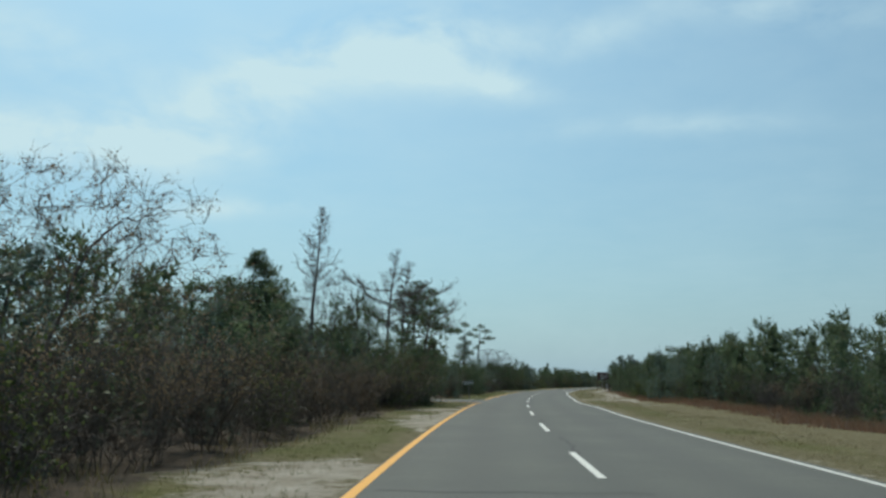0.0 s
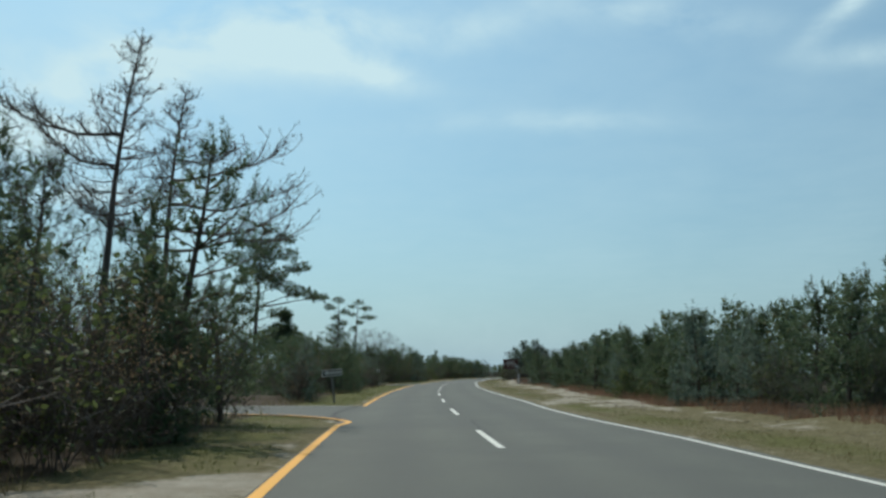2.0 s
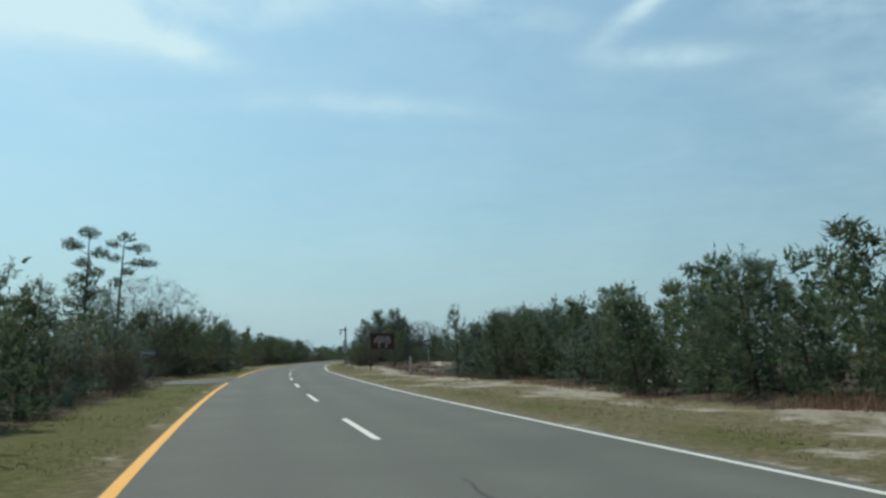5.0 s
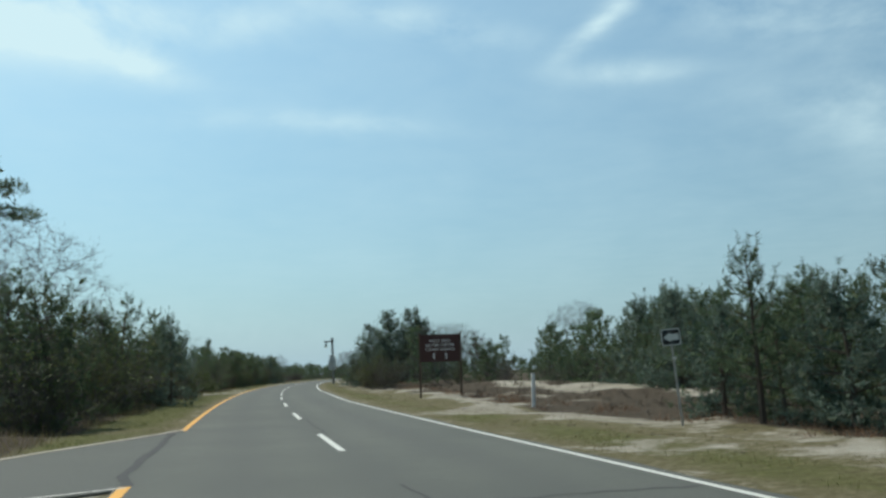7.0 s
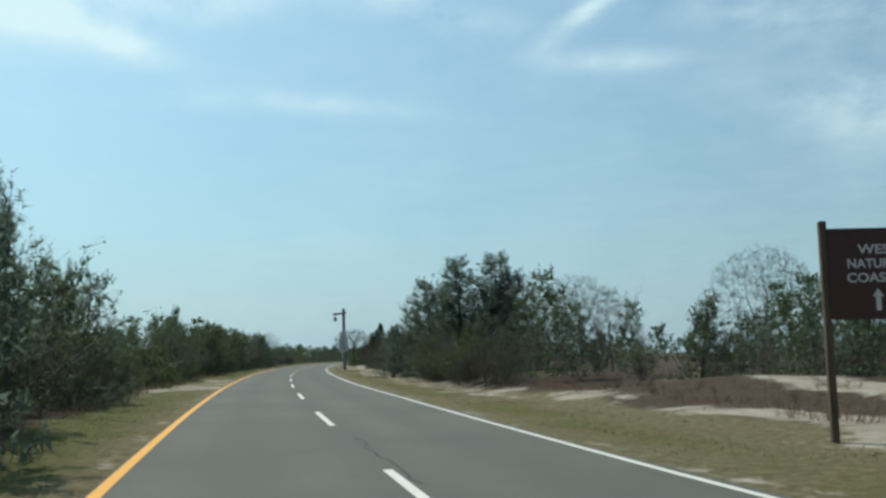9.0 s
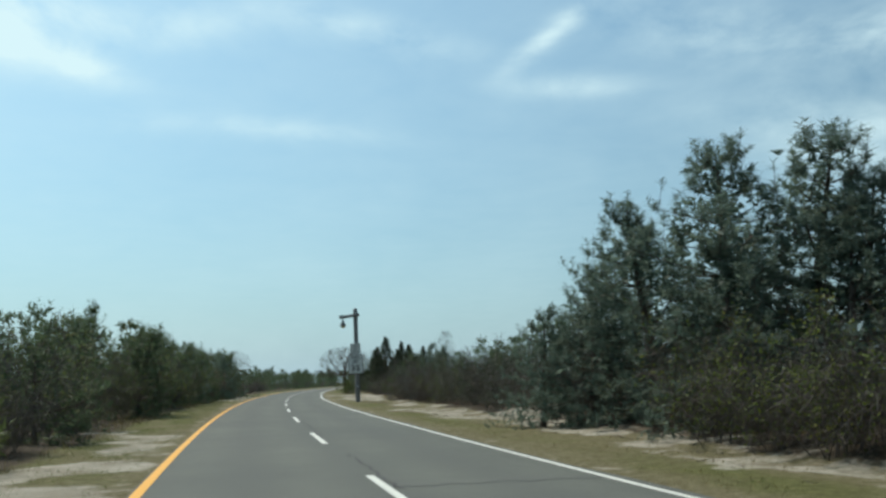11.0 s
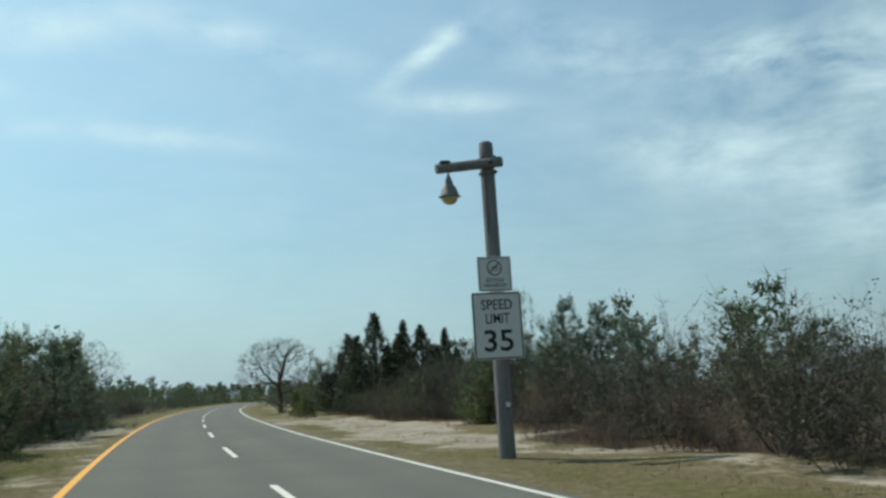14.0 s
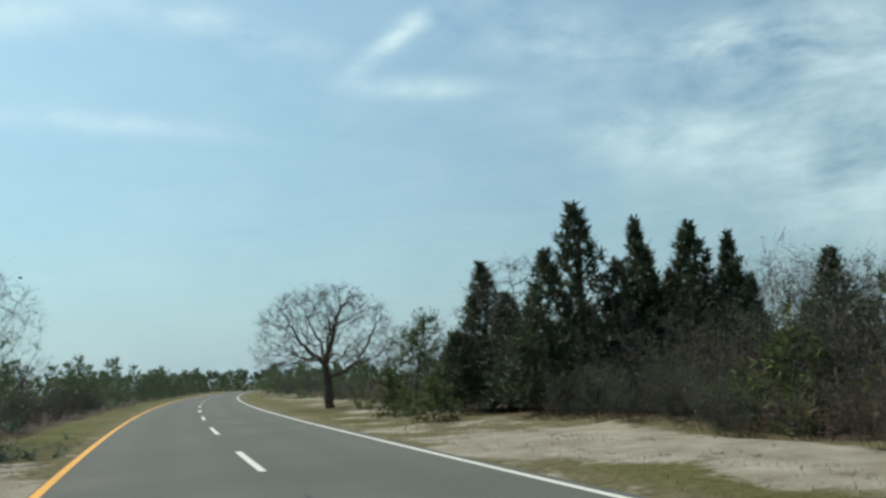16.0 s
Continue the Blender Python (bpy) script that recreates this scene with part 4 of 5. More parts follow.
kind("pine", 4.1, shrub_pine(1, radius=2.2, whorls=7), shrub_pine(2, radius=1.9, whorls=8, peak=0.6), shrub_pine(3, radius=2.3, whorls=7, material=M_BLUEPINE, label="grey-green bushy pine beside the road"),
     shrub_pine(46, radius=1.7, whorls=8, power=1.1, leaders=0.2, label="dark green pine with pale upright shoots"))
kind("fine_pine", 4.1, shrub_pine(4, radius=2.0, whorls=8, power=1.2, leaders=0.25, material=M_BLUEPINE, label="grey-green pine with upright tufts"),
     shrub_pine(5, radius=2.1, whorls=8, power=1.2, leaders=0.25, label="dark green pine with upright tufts"))
kind("big_pine", 7.2, shrub_pine(41, height=7.0, radius=3.5, whorls=11, per=6, tufts=3.6, stalks=3, needles=22, material=M_BLUEPINE, size=0.38, width=0.02, bare=0.03, power=1.15, peak=0.8, inner=0.55, leaders=0.1, label="large grey-green pine with upright tufts"),
     shrub_pine(42, height=7.0, radius=3.1, whorls=11, per=6, tufts=3.6, stalks=3, needles=22, material=M_BLUEPINE, size=0.38, width=0.02, bare=0.03, power=1.15, peak=0.8, inner=0.55, leaders=0.1, label="large bushy pine rising over shrubs"))
kind("cone_pine", 5.0, shrub_pine(44, height=5.0, radius=1.4, whorls=11, per=5, tufts=4, peak=1.0, power=1.0, leaders=0.0, label="pointed dark pine above the thicket"))
kind("low_pine", 2.0, shrub_pine(6, height=2.0, radius=1.5, whorls=5, per=6, tufts=4, bare=0.05, size=0.22, material=M_OLIVE, label="low spreading young pine on the verge"))
kind("slim_pine", 4.1, shrub_pine(7, radius=1.1, whorls=8, per=4, bare=0.3, peak=0.6, tufts=3, inner=0.1, rise=0.9, leaders=0.0, label="slim young pine rising above the scrub"))
kind("open_pine", 6.0, shrub_pine(47, height=6.0, radius=2.2, whorls=8, per=4, bare=0.3, peak=0.6, tufts=4, size=0.31, needles=24, inner=0.3, rise=0.9, uneven=0.4, label="open young pine with upturned fluffy limbs"),
     shrub_pine(48, height=6.0, radius=1.9, whorls=8, per=4, bare=0.35, peak=0.6, tufts=4, size=0.31, needles=24, inner=0.3, rise=0.9, uneven=0.4, label="half-open pine with tufted upturned limbs"))
kind("tall_pine", 13.4, padded_pine(8, 13.4, [(0.3, 0, 13.0, 0.9, 0.35), (-1.2, 0.3, 12.1, 0.9, 0.3), (1.9, -0.3, 12.2, 0.85, 0.28), (0.2, 0.8, 11.9, 1.2, 0.35), (-1.7, 0.2, 10.6, 1.1, 0.4), (0.3, -0.9, 10.6, 1.1, 0.35),
     (2.1, 0.4, 11.0, 1.0, 0.3), (0, 0.2, 11.3, 1.0, 0.4), (0.2, -0.3, 10.0, 0.9, 0.35), (0.4, 0.1, 8.9, 0.9, 0.3), (3.1, 0, 9.9, 1.0, 0.26), (1.0, 0.9, 9.4, 1.2, 0.32), (-0.6, -0.8, 9.5, 0.8, 0.3), (-1.5, 0.4, 8.8, 0.6, 0.28), (1.8, -0.5, 8.4, 1.0, 0.28), (3.4, -0.2, 7.85, 1.2, 0.28), (4.9, -0.3, 7.4, 0.8, 0.18),
     (-2.4, 0.2, 7.7, 0.42, 0.2), (-1.1, 0.3, 7.3, 0.8, 0.25), (-1.1, -0.4, 6.2, 0.8, 0.22), (1.9, 0.3, 6.1, 1.0, 0.22)], label="tall pine with flat plates of dark needles"))
kind("round_pine", 9.0, padded_pine(10, 10.4, tiers(3, 3.0, 9.9, 4.6, 8, 6, 1.7, 0.4), label="broad dense pine standing behind brambles"))
kind("clump_pine", 6.3, padded_pine(18, 6.3, tiers(4, 3.6, 5.9, 1.9, 4, 5, 1.6), label="low round-headed pine below a taller one", lean=0.1))
kind("thin_pine", 12.3, padded_pine(9, 12.3, [(0, 0, 12.0, 0.75, 0.3), (-1.3, 0.2, 10.9, 0.85, 0.28), (0.9, -0.2, 10.2, 0.6, 0.25), (-0.4, 0.4, 9.4, 0.6, 0.25), (0.7, 0, 8.6, 0.7, 0.3), (-0.5, -0.3, 7.8, 1.2, 0.4), (-0.6, 0.3, 6.4, 1.5, 0.6), (0.8, 0, 6.8, 1.0, 0.4), (0, 0, 4.8, 1.9, 0.8)], label="thin tall pine with dense low plates"))
kind("sparse_pine", 11.9, padded_pine(19, 11.9, [(0.2, 0, 11.6, 0.7, 0.24), (-0.9, 0, 11.0, 0.5, 0.2), (1.3, 0.2, 10.7, 0.9, 0.2), (-0.8, 0.1, 9.8, 0.5, 0.2), (1.7, -0.2, 9.4, 1.1, 0.2), (0.4, 0.2, 8.6, 0.6, 0.2), (-0.5, 0, 7.6, 0.6, 0.25)], label="thin tall pine with sparse plates of needles", dense=0.7))
kind("withered", 11.3, withered_pine(12, 11.3, 2.1, clear=0.58, label="thin withered conifer with a fuzzy bare crown"))
kind("crooked_withered", 9.7, withered_pine(13, 9.7, 2.0, clear=0.5, limbs=((7.0, 175, 3.2), (6.2, 200, 2.6)), label="half-dead conifer with bare crooked limbs"))
kind("sweeping_withered", 9.4, withered_pine(17, 9.4, 1.4, clear=0.62, lean=0.1, limbs=((4.6, 8, 3.6), (5.3, -12, 4.0), (5.9, 10, 3.6), (6.6, -5, 3.2), (5.0, 190, 2.4), (7.2, 20, 2.4)), label="half-dead conifer with long limbs sweeping up"))
kind("cedar", 5.4, cedar(14), cedar(15, radius=1.4), cedar(16, radius=2.0, label="broad dark cedar at the thicket's edge"))
kind("bush", 3.1, bare_bush(20, label="leafless grey-brown shrub beside the road"), bare_bush(21, wood_mat=M_BROWNTWIG, label="leafless brown shrub beside the road"), bare_bush(22, radius=1.9, label="wide leafless grey roadside thicket"))
kind("rusty_bush", 3.1, bare_bush(23, wood_mat=M_BROWNTWIG, leaf_mat=M_RUST, leaves=1500, leaf_size=0.05, low=0.35, label="tangled shrub with withered brown leaves"), bare_bush(24, leaf_mat=M_RUST, leaves=900, leaf_size=0.05, wood_mat=M_BROWNTWIG, label="bramble thicket with a few brown leaves"))
kind("leafy_bush", 3.0, bare_bush(25, leaf_mat=M_OLIVE, leaves=1500, leaf_size=0.075, label="dense olive-green evergreen shrub"), bare_bush(26, leaf_mat=M_OLIVE, leaves=900, leaf_size=0.075, radius=1.8, label="half-bare shrub with olive leaves"))
kind("dark_bush", 3.0, bare_bush(45, leaf_mat=M_CEDAR, leaves=3200, leaf_size=0.06, radius=1.7, label="dense dark evergreen shrub in the thicket"))
kind("spring_bush", 2.8, bare_bush(27, leaf_mat=M_LEAF, leaves=1200, leaf_size=0.065, label="shrub breaking into yellow-green leaf"), bare_bush(28, leaf_mat=M_LEAF, leaves=450, leaf_size=0.065, wood_mat=M_BROWNTWIG, label="shrub with scattered yellow-green leaves"))
kind("bare_tree", 7.0, bare_tree(30, label="bare grey deciduous tree behind the scrub"), bare_tree(31, reach=2.1, clear=1.6, label="bare upright tree behind the scrub"))
kind("dome_tree", 7.0, bare_tree(32, reach=3.9, clear=2.0, points=1300, label="broad bare tree with a fine domed crown"))
kind("bud_tree", 6.0, bare_tree(33, height=6.0, reach=3.4, clear=1.2, points=700, lean=(0.12, 0), buds=1, bud_mat=M_RUST, wood_mat=M_DEADBARK, label="bare roadside tree with swelling buds"))
kind("lone_tree", 6.8, bare_tree(36, height=6.8, reach=3.9, clear=1.9, points=1700, lean=(-0.03, 0), stout=2.6, wood_mat=M_BARK, twigs=6, fork=0.9, label="broad bare tree with a stout dark trunk"))
kind("thin_tree", 7.0, bare_tree(35, reach=1.5, clear=3.0, points=380, buds=1, bud_mat=M_OLIVE, label="thin tree with sparse small leaves"))

# cheaper plants for the woods behind, joined into two meshes
def baked(soup):
    """A soup as its corners, its triangles and its four-cornered faces."""
    return np.concatenate(soup.v), [np.array(g) for g in ([q for q in soup.q if len(q) == k] for k in (3, 4)) if len(g)]


BACK_PINES = [[baked(s) for s in pine_soups(50 + k, radius=1.5 + 0.25 * k, whorls=6, per=4, tufts=2, needles=5, size=0.40, width=0.06, inner=0.45, simple=True, leaders=0.0, stalks=0)] for k in range(3)]
BACK_BUSH = [baked(bare_bush(60 + k, stems=8, twigs=6, soups=True, sprigs=3)) for k in range(3)]
back_needles, back_twigs, heath = Soup(), Soup(), Soup()


def back_plant(pine, x, y, height, turn, r, low=None):
    c, s = math.cos(turn), math.sin(turn)
    z = float(bumpiness(np.array([x]), np.array([y]))[0])

    def put(soup, model, f):
        w = model[0] * f
        start = soup.n
        soup.add(np.stack([w[:, 0] * c - w[:, 1] * s + x, w[:, 0] * s + w[:, 1] * c + y, w[:, 2] + z], -1), model[1][0])
        for q in model[1][1:]:
            soup.q += (q + start).tolist()

    if pine:
        wood, green = r.choice(BACK_PINES)
        put(back_needles, green, height / 4.1)
    else:
        put(low or back_twigs, r.choice(BACK_BUSH), height / 3.1)


FAR_TREES = [baked(pine_soups(70 + k, radius=2.2, whorls=4, per=3, tufts=1, needles=4, size=0.7, width=0.17, simple=True, leaders=0.0, inner=0.3, stalks=0)[1]) for k in range(2)]
far_wood = Soup()


def far_tree(x, y, height, turn, r):
    m = r.choice(FAR_TREES)
    c, s = math.cos(turn), math.sin(turn)
    w = m[0] * height / 4.1
    far_wood.add(np.stack([w[:, 0] * c - w[:, 1] * s + x, w[:, 0] * s + w[:, 1] * c + y, w[:, 2] - 0.1], -1), m[1][0])


# ---- planting, stretch by stretch along the road ----
def row(side, s0, s1, o0, o1, step, kinds, lo, hi, seed):
    """Plants in a belt: side is 1 for the right, -1 for the left; kinds are names with weights."""
    r = random.Random(seed)
    names = [k for k, w in kinds for _ in range(w)]
    s = s0
    while s < s1:
        o = side * r.uniform(o0, o1)
        x, y = road_at(s + r.uniform(-0.3, 0.3) * step, o)
        name = r.choice(names)
        tall = r.uniform(lo, hi) * (0.8 if "bush" in name else 1.0)
        plant(name, x, y, tall, wide=r.uniform(0.9, 1.25))
        s += step * r.uniform(0.8, 1.2)


def back(side, s0, s1, o0, o1, step, pines, lo, hi, seed, low=None):
    """A belt of the woods behind; pines is their share."""
    r = random.Random(seed)
    s = s0
    while s < s1:
        x, y = road_at(s, side * r.uniform(o0, o1))
        p = r.random() < pines
        back_plant(p, x, y, r.uniform(lo, hi) * (1 if p else 0.85), r.uniform(0, 6.28), r, low)
        s += 1.3 * step * r.uniform(0.7, 1.3)


# right bank
back(1, 14, 62, 12.8, 14.8, 1.3, 0.85, 3.6, 4.8, 1)
row(1, 16, 62, 11.4, 12.2, 2.4, (("pine", 2), ("bush", 2), ("rusty_bush", 1), ("leafy_bush", 1)), 2.4, 3.4, 2)
back(1, -14, 64, 15.5, 22, 1.6, 0.8, 3.8, 5.0, 3)
row(1, 62, 132, 10.6, 12.0, 2.4, (("pine", 6), ("leafy_bush", 1), ("bush", 1), ("rusty_bush", 1)), 2.4, 3.8, 4)
row(1, 40, 130, 12.2, 13.4, 6.0, (("cone_pine", 2), ("fine_pine", 3)), 3.8, 4.7, 24)
back(1, 62, 126, 12.8, 15, 1.5, 0.85, 3.5, 4.6, 5)
back(1, 62, 126, 15.5, 23, 1.7, 0.8, 3.6, 4.8, 6)
row(1, 124, 140, 10.2, 12.2, 2.0, (("pine", 4), ("fine_pine", 2), ("leafy_bush", 1)), 3.2, 4.4, 61)
row(1, 126, 143, 13.0, 16.5, 2.2, (("pine", 4), ("leafy_bush", 1)), 3.2, 4.6, 62)
row(1, 148, 162, 20.5, 24.0, 1.7, (("pine", 4), ("fine_pine", 2)), 4.6, 6.2, 67)
back(1, 156, 186, 20, 24, 1.0, 0.55, 3.6, 5.2, 7)
back(1, 124, 190, 24, 34, 1.5, 0.55, 3.6, 5.4, 8)
row(1, 178, 190, 13, 19, 2.2, (("bush", 3), ("pine", 1), ("leafy_bush", 1)), 2.6, 3.6, 9)
row(1, 184, 203, 7.5, 8.7, 1.3, (("bush", 3), ("spring_bush", 5), ("leafy_bush", 2)), 3.4, 4.3, 10)
back(1, 184, 198, 10.2, 13, 1.2, 0.1, 3.6, 4.8, 11)
row(1, 200, 209, 8.4, 9.4, 1.9, (("bush", 2), ("rusty_bush", 1), ("leafy_bush", 1)), 2.0, 2.9, 12)
row(1, 208, 246, 8.2, 9.6, 1.7, (("bush", 5), ("leafy_bush", 1), ("dark_bush", 2), ("spring_bush", 1)), 3.2, 4.4, 13)
back(1, 206, 244, 11.2, 13.5, 1.1, 0.3, 3.4, 4.3, 14)
back(1, 206, 250, 14.5, 22, 1.5, 0.45, 3.6, 4.8, 15)
row(1, 245, 256, 8.6, 10.4, 1.5, (("bush", 4), ("rusty_bush", 1), ("dark_bush", 1), ("spring_bush", 1)), 3.6, 4.5, 66)
row(1, 245, 255, 7.7, 8.8, 1.3, (("bush", 3), ("dark_bush", 1), ("rusty_bush", 1)), 1.0, 2.0, 69)
row(1, 248, 262, 11.5, 14.0, 2.1, (("pine", 3), ("leafy_bush", 1), ("bush", 2)), 3.0, 4.0, 16)
back(1, 247, 300, 16, 24, 1.3, 0.25, 3.8, 5.2, 17)
row(1, 258, 290, 9.6, 10.8, 1.8, (("bush", 4), ("rusty_bush", 2), ("leafy_bush", 2), ("low_pine", 1)), 2.0, 3.0, 18)
row(1, 262, 287, 11.0, 12.6, 1.5, (("dark_bush", 3), ("bush", 3)), 4.0, 5.2, 19)
row(1, 270, 288, 8.6, 9.6, 1.5, (("bush", 3), ("dark_bush", 2), ("leafy_bush", 1)), 1.8, 3.0, 23)
row(1, 290, 330, 8.4, 10.5, 2.6, (("bush", 3), ("leafy_bush", 2), ("rusty_bush", 1)), 1.6, 2.4, 20)
back(1, 300, 450, 11, 18, 1.6, 0.35, 2.4, 3.6, 21)
back(1, 330, 450, 7.0, 11, 1.5, 0.4, 2.4, 3.6, 22)
# left bank
row(-1, -6, 52, 6.9, 7.8, 2.0, (("rusty_bush", 4), ("bush", 3), ("leafy_bush", 1)), 2.8, 3.9, 31)
row(-1, -4, 54, 8.4, 10.4, 2.4, (("rusty_bush", 3), ("bush", 1), ("pine", 2)), 3.4, 4.6, 32)
back(-1, 6, 57, 11, 15, 1.5, 0.75, 4.0, 5.4, 33)
row(-1, 40, 54, 6.2, 7.6, 2.0, (("leafy_bush", 2), ("pine", 2), ("rusty_bush", 1)), 3.4, 4.6, 34)
back(-1, -4, 58, 15.5, 26, 1.5, 0.6, 4.2, 5.6, 35)
row(-1, 72, 126, 6.6, 7.8, 2.0, (("bush", 2), ("leafy_bush", 2), ("rusty_bush", 1), ("pine", 4)), 2.6, 3.8, 36)
back(-1, 70, 126, 8.4, 11, 1.2, 0.6, 2.5, 3.6, 37)
back(-1, 69, 124, 11.5, 22, 1.2, 0.6, 3.2, 4.6, 38)
row(-1, 142, 184, 6.9, 8.0, 1.9, (("leafy_bush", 3), ("bush", 1), ("pine", 3), ("spring_bush", 2)), 3.8, 4.9, 40)
row(-1, 141, 190, 9.0, 12, 2.5, (("pine", 3), ("bush", 1), ("leafy_bush", 1)), 4.4, 5.6, 41)
back(-1, 136, 205, 13, 22, 1.4, 0.5, 3.4, 4.4, 42)
row(-1, 184, 206, 6.9, 8.2, 2.0, (("bush", 2), ("leafy_bush", 2), ("low_pine", 1)), 2.0, 2.9, 43)
back(-1, 186, 226, 9.4, 13, 1.2, 0.5, 3.0, 4.2, 44)
row(-1, 206, 226, 7.2, 9.2, 2.0, (("bush", 1), ("leafy_bush", 2), ("spring_bush", 2), ("pine", 1)), 3.4, 4.6, 45)
row(-1, 226, 248, 6.8, 8.6, 2.0, (("pine", 6), ("leafy_bush", 3), ("spring_bush", 1)), 4.5, 5.6, 46)
back(-1, 226, 292, 9.6, 13, 1.3, 0.7, 4.4, 5.6, 47)
row(-1, 248, 290, 6.6, 7.8, 1.9, (("pine", 6), ("leafy_bush", 2), ("bush", 1), ("rusty_bush", 1)), 4.0, 5.4, 48)
row(-1, 286, 332, 6.6, 8.4, 2.4, (("bush", 5), ("leafy_bush", 1), ("rusty_bush", 1)), 2.4, 3.5, 49)
back(-1, 205, 345, 13.5, 20, 1.7, 0.6, 3.4, 4.6, 50)
back(-1, 332, 455, 6.4, 16, 0.9, 0.5, 2.8, 4.4, 51)
row(1, 164, 186, 22.0, 25.0, 2.0, (("bush", 3), ("dark_bush", 2), ("pine", 1)), 2.8, 4.0, 68)
row(1, 176, 196, 22.5, 26.5, 2.3, (("pine", 3), ("bush", 2), ("dark_bush", 1)), 3.2, 4.4, 65)
# low heath in the opening by the brown sign
back(1, 140, 182, 9.2, 10.8, 0.7, 0, 0.3, 0.6, 60, heath)
back(1, 140, 186, 10.4, 16.0, 0.3, 0.0, 0.25, 0.75, 63, heath)
back(1, 140, 184, 18, 21, 0.8, 0.2, 1.4, 2.6, 64)
r = random.Random(5)
for k in range(260):
    side = -1 if k % 2 else 1
    x, y = road_at(r.uniform(60, 520), side * r.uniform(32, 95))
    far_tree(x, y, r.uniform(3.4, 5.6), r.uniform(0, 6.28), r)
for k in range(150):
    x, y = road_at(r.uniform(450, 560), r.uniform(-60, 30))
    far_tree(x, y, r.uniform(3.4, 5.4), r.uniform(0, 6.28), r)
for soup, name, mat, label in ((far_wood, "far_woods", M_PINE, "distant low pine woods along the horizon"), (back_needles, "scrub_needles", M_PINE, "dark pine scrub standing behind the roadside"), (back_twigs, "scrub_twigs", M_TWIG, "bare grey brush behind the roadside"), (heath, "heath", M_HEATH, "low dark heather in the sandy opening")):
    tagged(new(name, mesh_of(name, *soup.data(), mat)), label, "scrub", kind="stuff")

# trees that stand out
plant("withered", -7.7, 48.0, 11.5, 0)
plant("crooked_withered", -3.5, 53.8, 9.8, 0)
plant("sweeping_withered", -3.2, 56.8, 9.5, 0)
plant("round_pine", -13.2, 57.8, 10.4, 30)
plant("open_pine", -3.9, 46.2, 6.0, 0)
plant("open_pine", -6.3, 49.0, 6.5, 60)
plant("open_pine", -1.6, 50.5, 6.7, 130, 0.9)
plant("open_pine", -2.6, 52.6, 5.4, 200, 0.9)
plant("open_pine", -10.4, 36.0, 5.6, 250)
plant("pine", -4.6, 50.4, 5.4, 20, 1.1)
plant("pine", -2.2, 54.6, 4.6, 70, 0.9)
plant("fine_pine", -7.6, 44.4, 5.4, 150, 1.1)
plant("fine_pine", -9.5, 52.0, 6.6, 40, 1.1)
plant("open_pine", -5.8, 54.4, 7.5, 210, 0.9)
plant("fine_pine", -13.5, 44.0, 6.4, 40, 1.0)
plant("bare_tree", -7.0, 49.6, 8.2, 20, 1.1)
plant("bare_tree", -5.0, 54.5, 7.4, 120, 1.0)
plant("bud_tree", -7.4, 14.0, 5.8, 0)
plant("bud_tree", -9.8, 22.5, 5.2, 100)
plant("rusty_bush", -3.4, 18.5, 0.65, 20, 1.3, "small heap of red-brown brush on grass")
plant("tall_pine", -3.9, 104.0, 13.5, 0)
plant("clump_pine", -2.0, 104.4, 6.5, 0)
plant("thin_pine", 3.1, 161.6, 12.4, 0)
plant("sparse_pine", 5.9, 161.6, 12.0, 0)
plant("dome_tree", 7.6, 148.2, 7.4, 30)
plant("slim_pine", 25.2, 132.0, 4.5, 0)
plant("cone_pine", 26.5, 242.0, 7.0, 0, 0.9)
plant("fine_pine", 12.0, 156.5, 5.0, 0, 0.8)
plant("fine_pine", 15.2, 163.5, 5.2, 40, 0.7)
plant("fine_pine", 10.2, 153.5, 4.8, 80, 0.8)
plant("open_pine", 12.5, 164.9, 5.9, 80)
plant("open_pine", 15.4, 171.6, 5.6, 10)
plant("slim_pine", -0.9, 55.6, 3.9, 10, 1.2)
plant("fine_pine", 35.0, 147.8, 4.9, 0, 0.9)
plant("fine_pine", 16.8, 66.4, 4.4, 50, 0.8)
plant("fine_pine", 16.6, 55.6, 4.5, 150, 0.9)
for x, y, h in ((37.2, 205.6, 3.7), (38.3, 204.6, 4.9), (38.8, 202.2, 6.4), (40.0, 201.0, 7.5), (41.1, 199.3, 7.6), (42.2, 198.6, 6.4), (38.8, 199.0, 4.8), (41.9, 206.0, 6.6), (40.9, 208.6, 4.4), (43.6, 204.0, 6.2), (40.2, 197.0, 5.4)):
    plant("big_pine", x, y, h, wide=1.4)
plant("dome_tree", 41.6, 194.0, 5.7, 15, 0.85)
plant("dome_tree", 43.6, 192.4, 5.6, 95, 0.85)
plant("bare_tree", 45.0, 191.5, 5.0, 195, 1.3)
plant("dome_tree", 56.4, 191.7, 7.8, 195, 0.8)
for x, y, h in ((40.0, 157.2, 5.6), (42.8, 158.5, 6.2), (38.2, 152.4, 5.0), (36.4, 149.4, 5.0), (45.5, 163.0, 5.8)):
    plant("fine_pine", x, y, h, wide=1.25)
for x, y, h, w in ((64.2, 286.3, 5.7, 1.5), (62.5, 279.4, 6.5, 1.5), (64.0, 278.3, 6.1, 1.3), (64.1, 276.4, 5.6, 1.6), (65.9, 276.4, 5.5, 1.1), (64.9, 282.0, 4.7, 1.9), (66.5, 273.5, 4.5, 1.9), (67.0, 279.5, 4.6, 1.8), (63.4, 284.0, 4.2, 1.9)):
    plant("cedar", x, y, h, wide=w)
plant("big_pine", 56.3, 254.6, 4.9, 30, 1.1)
plant("big_pine", 57.6, 253.6, 4.7, 80, 1.0)
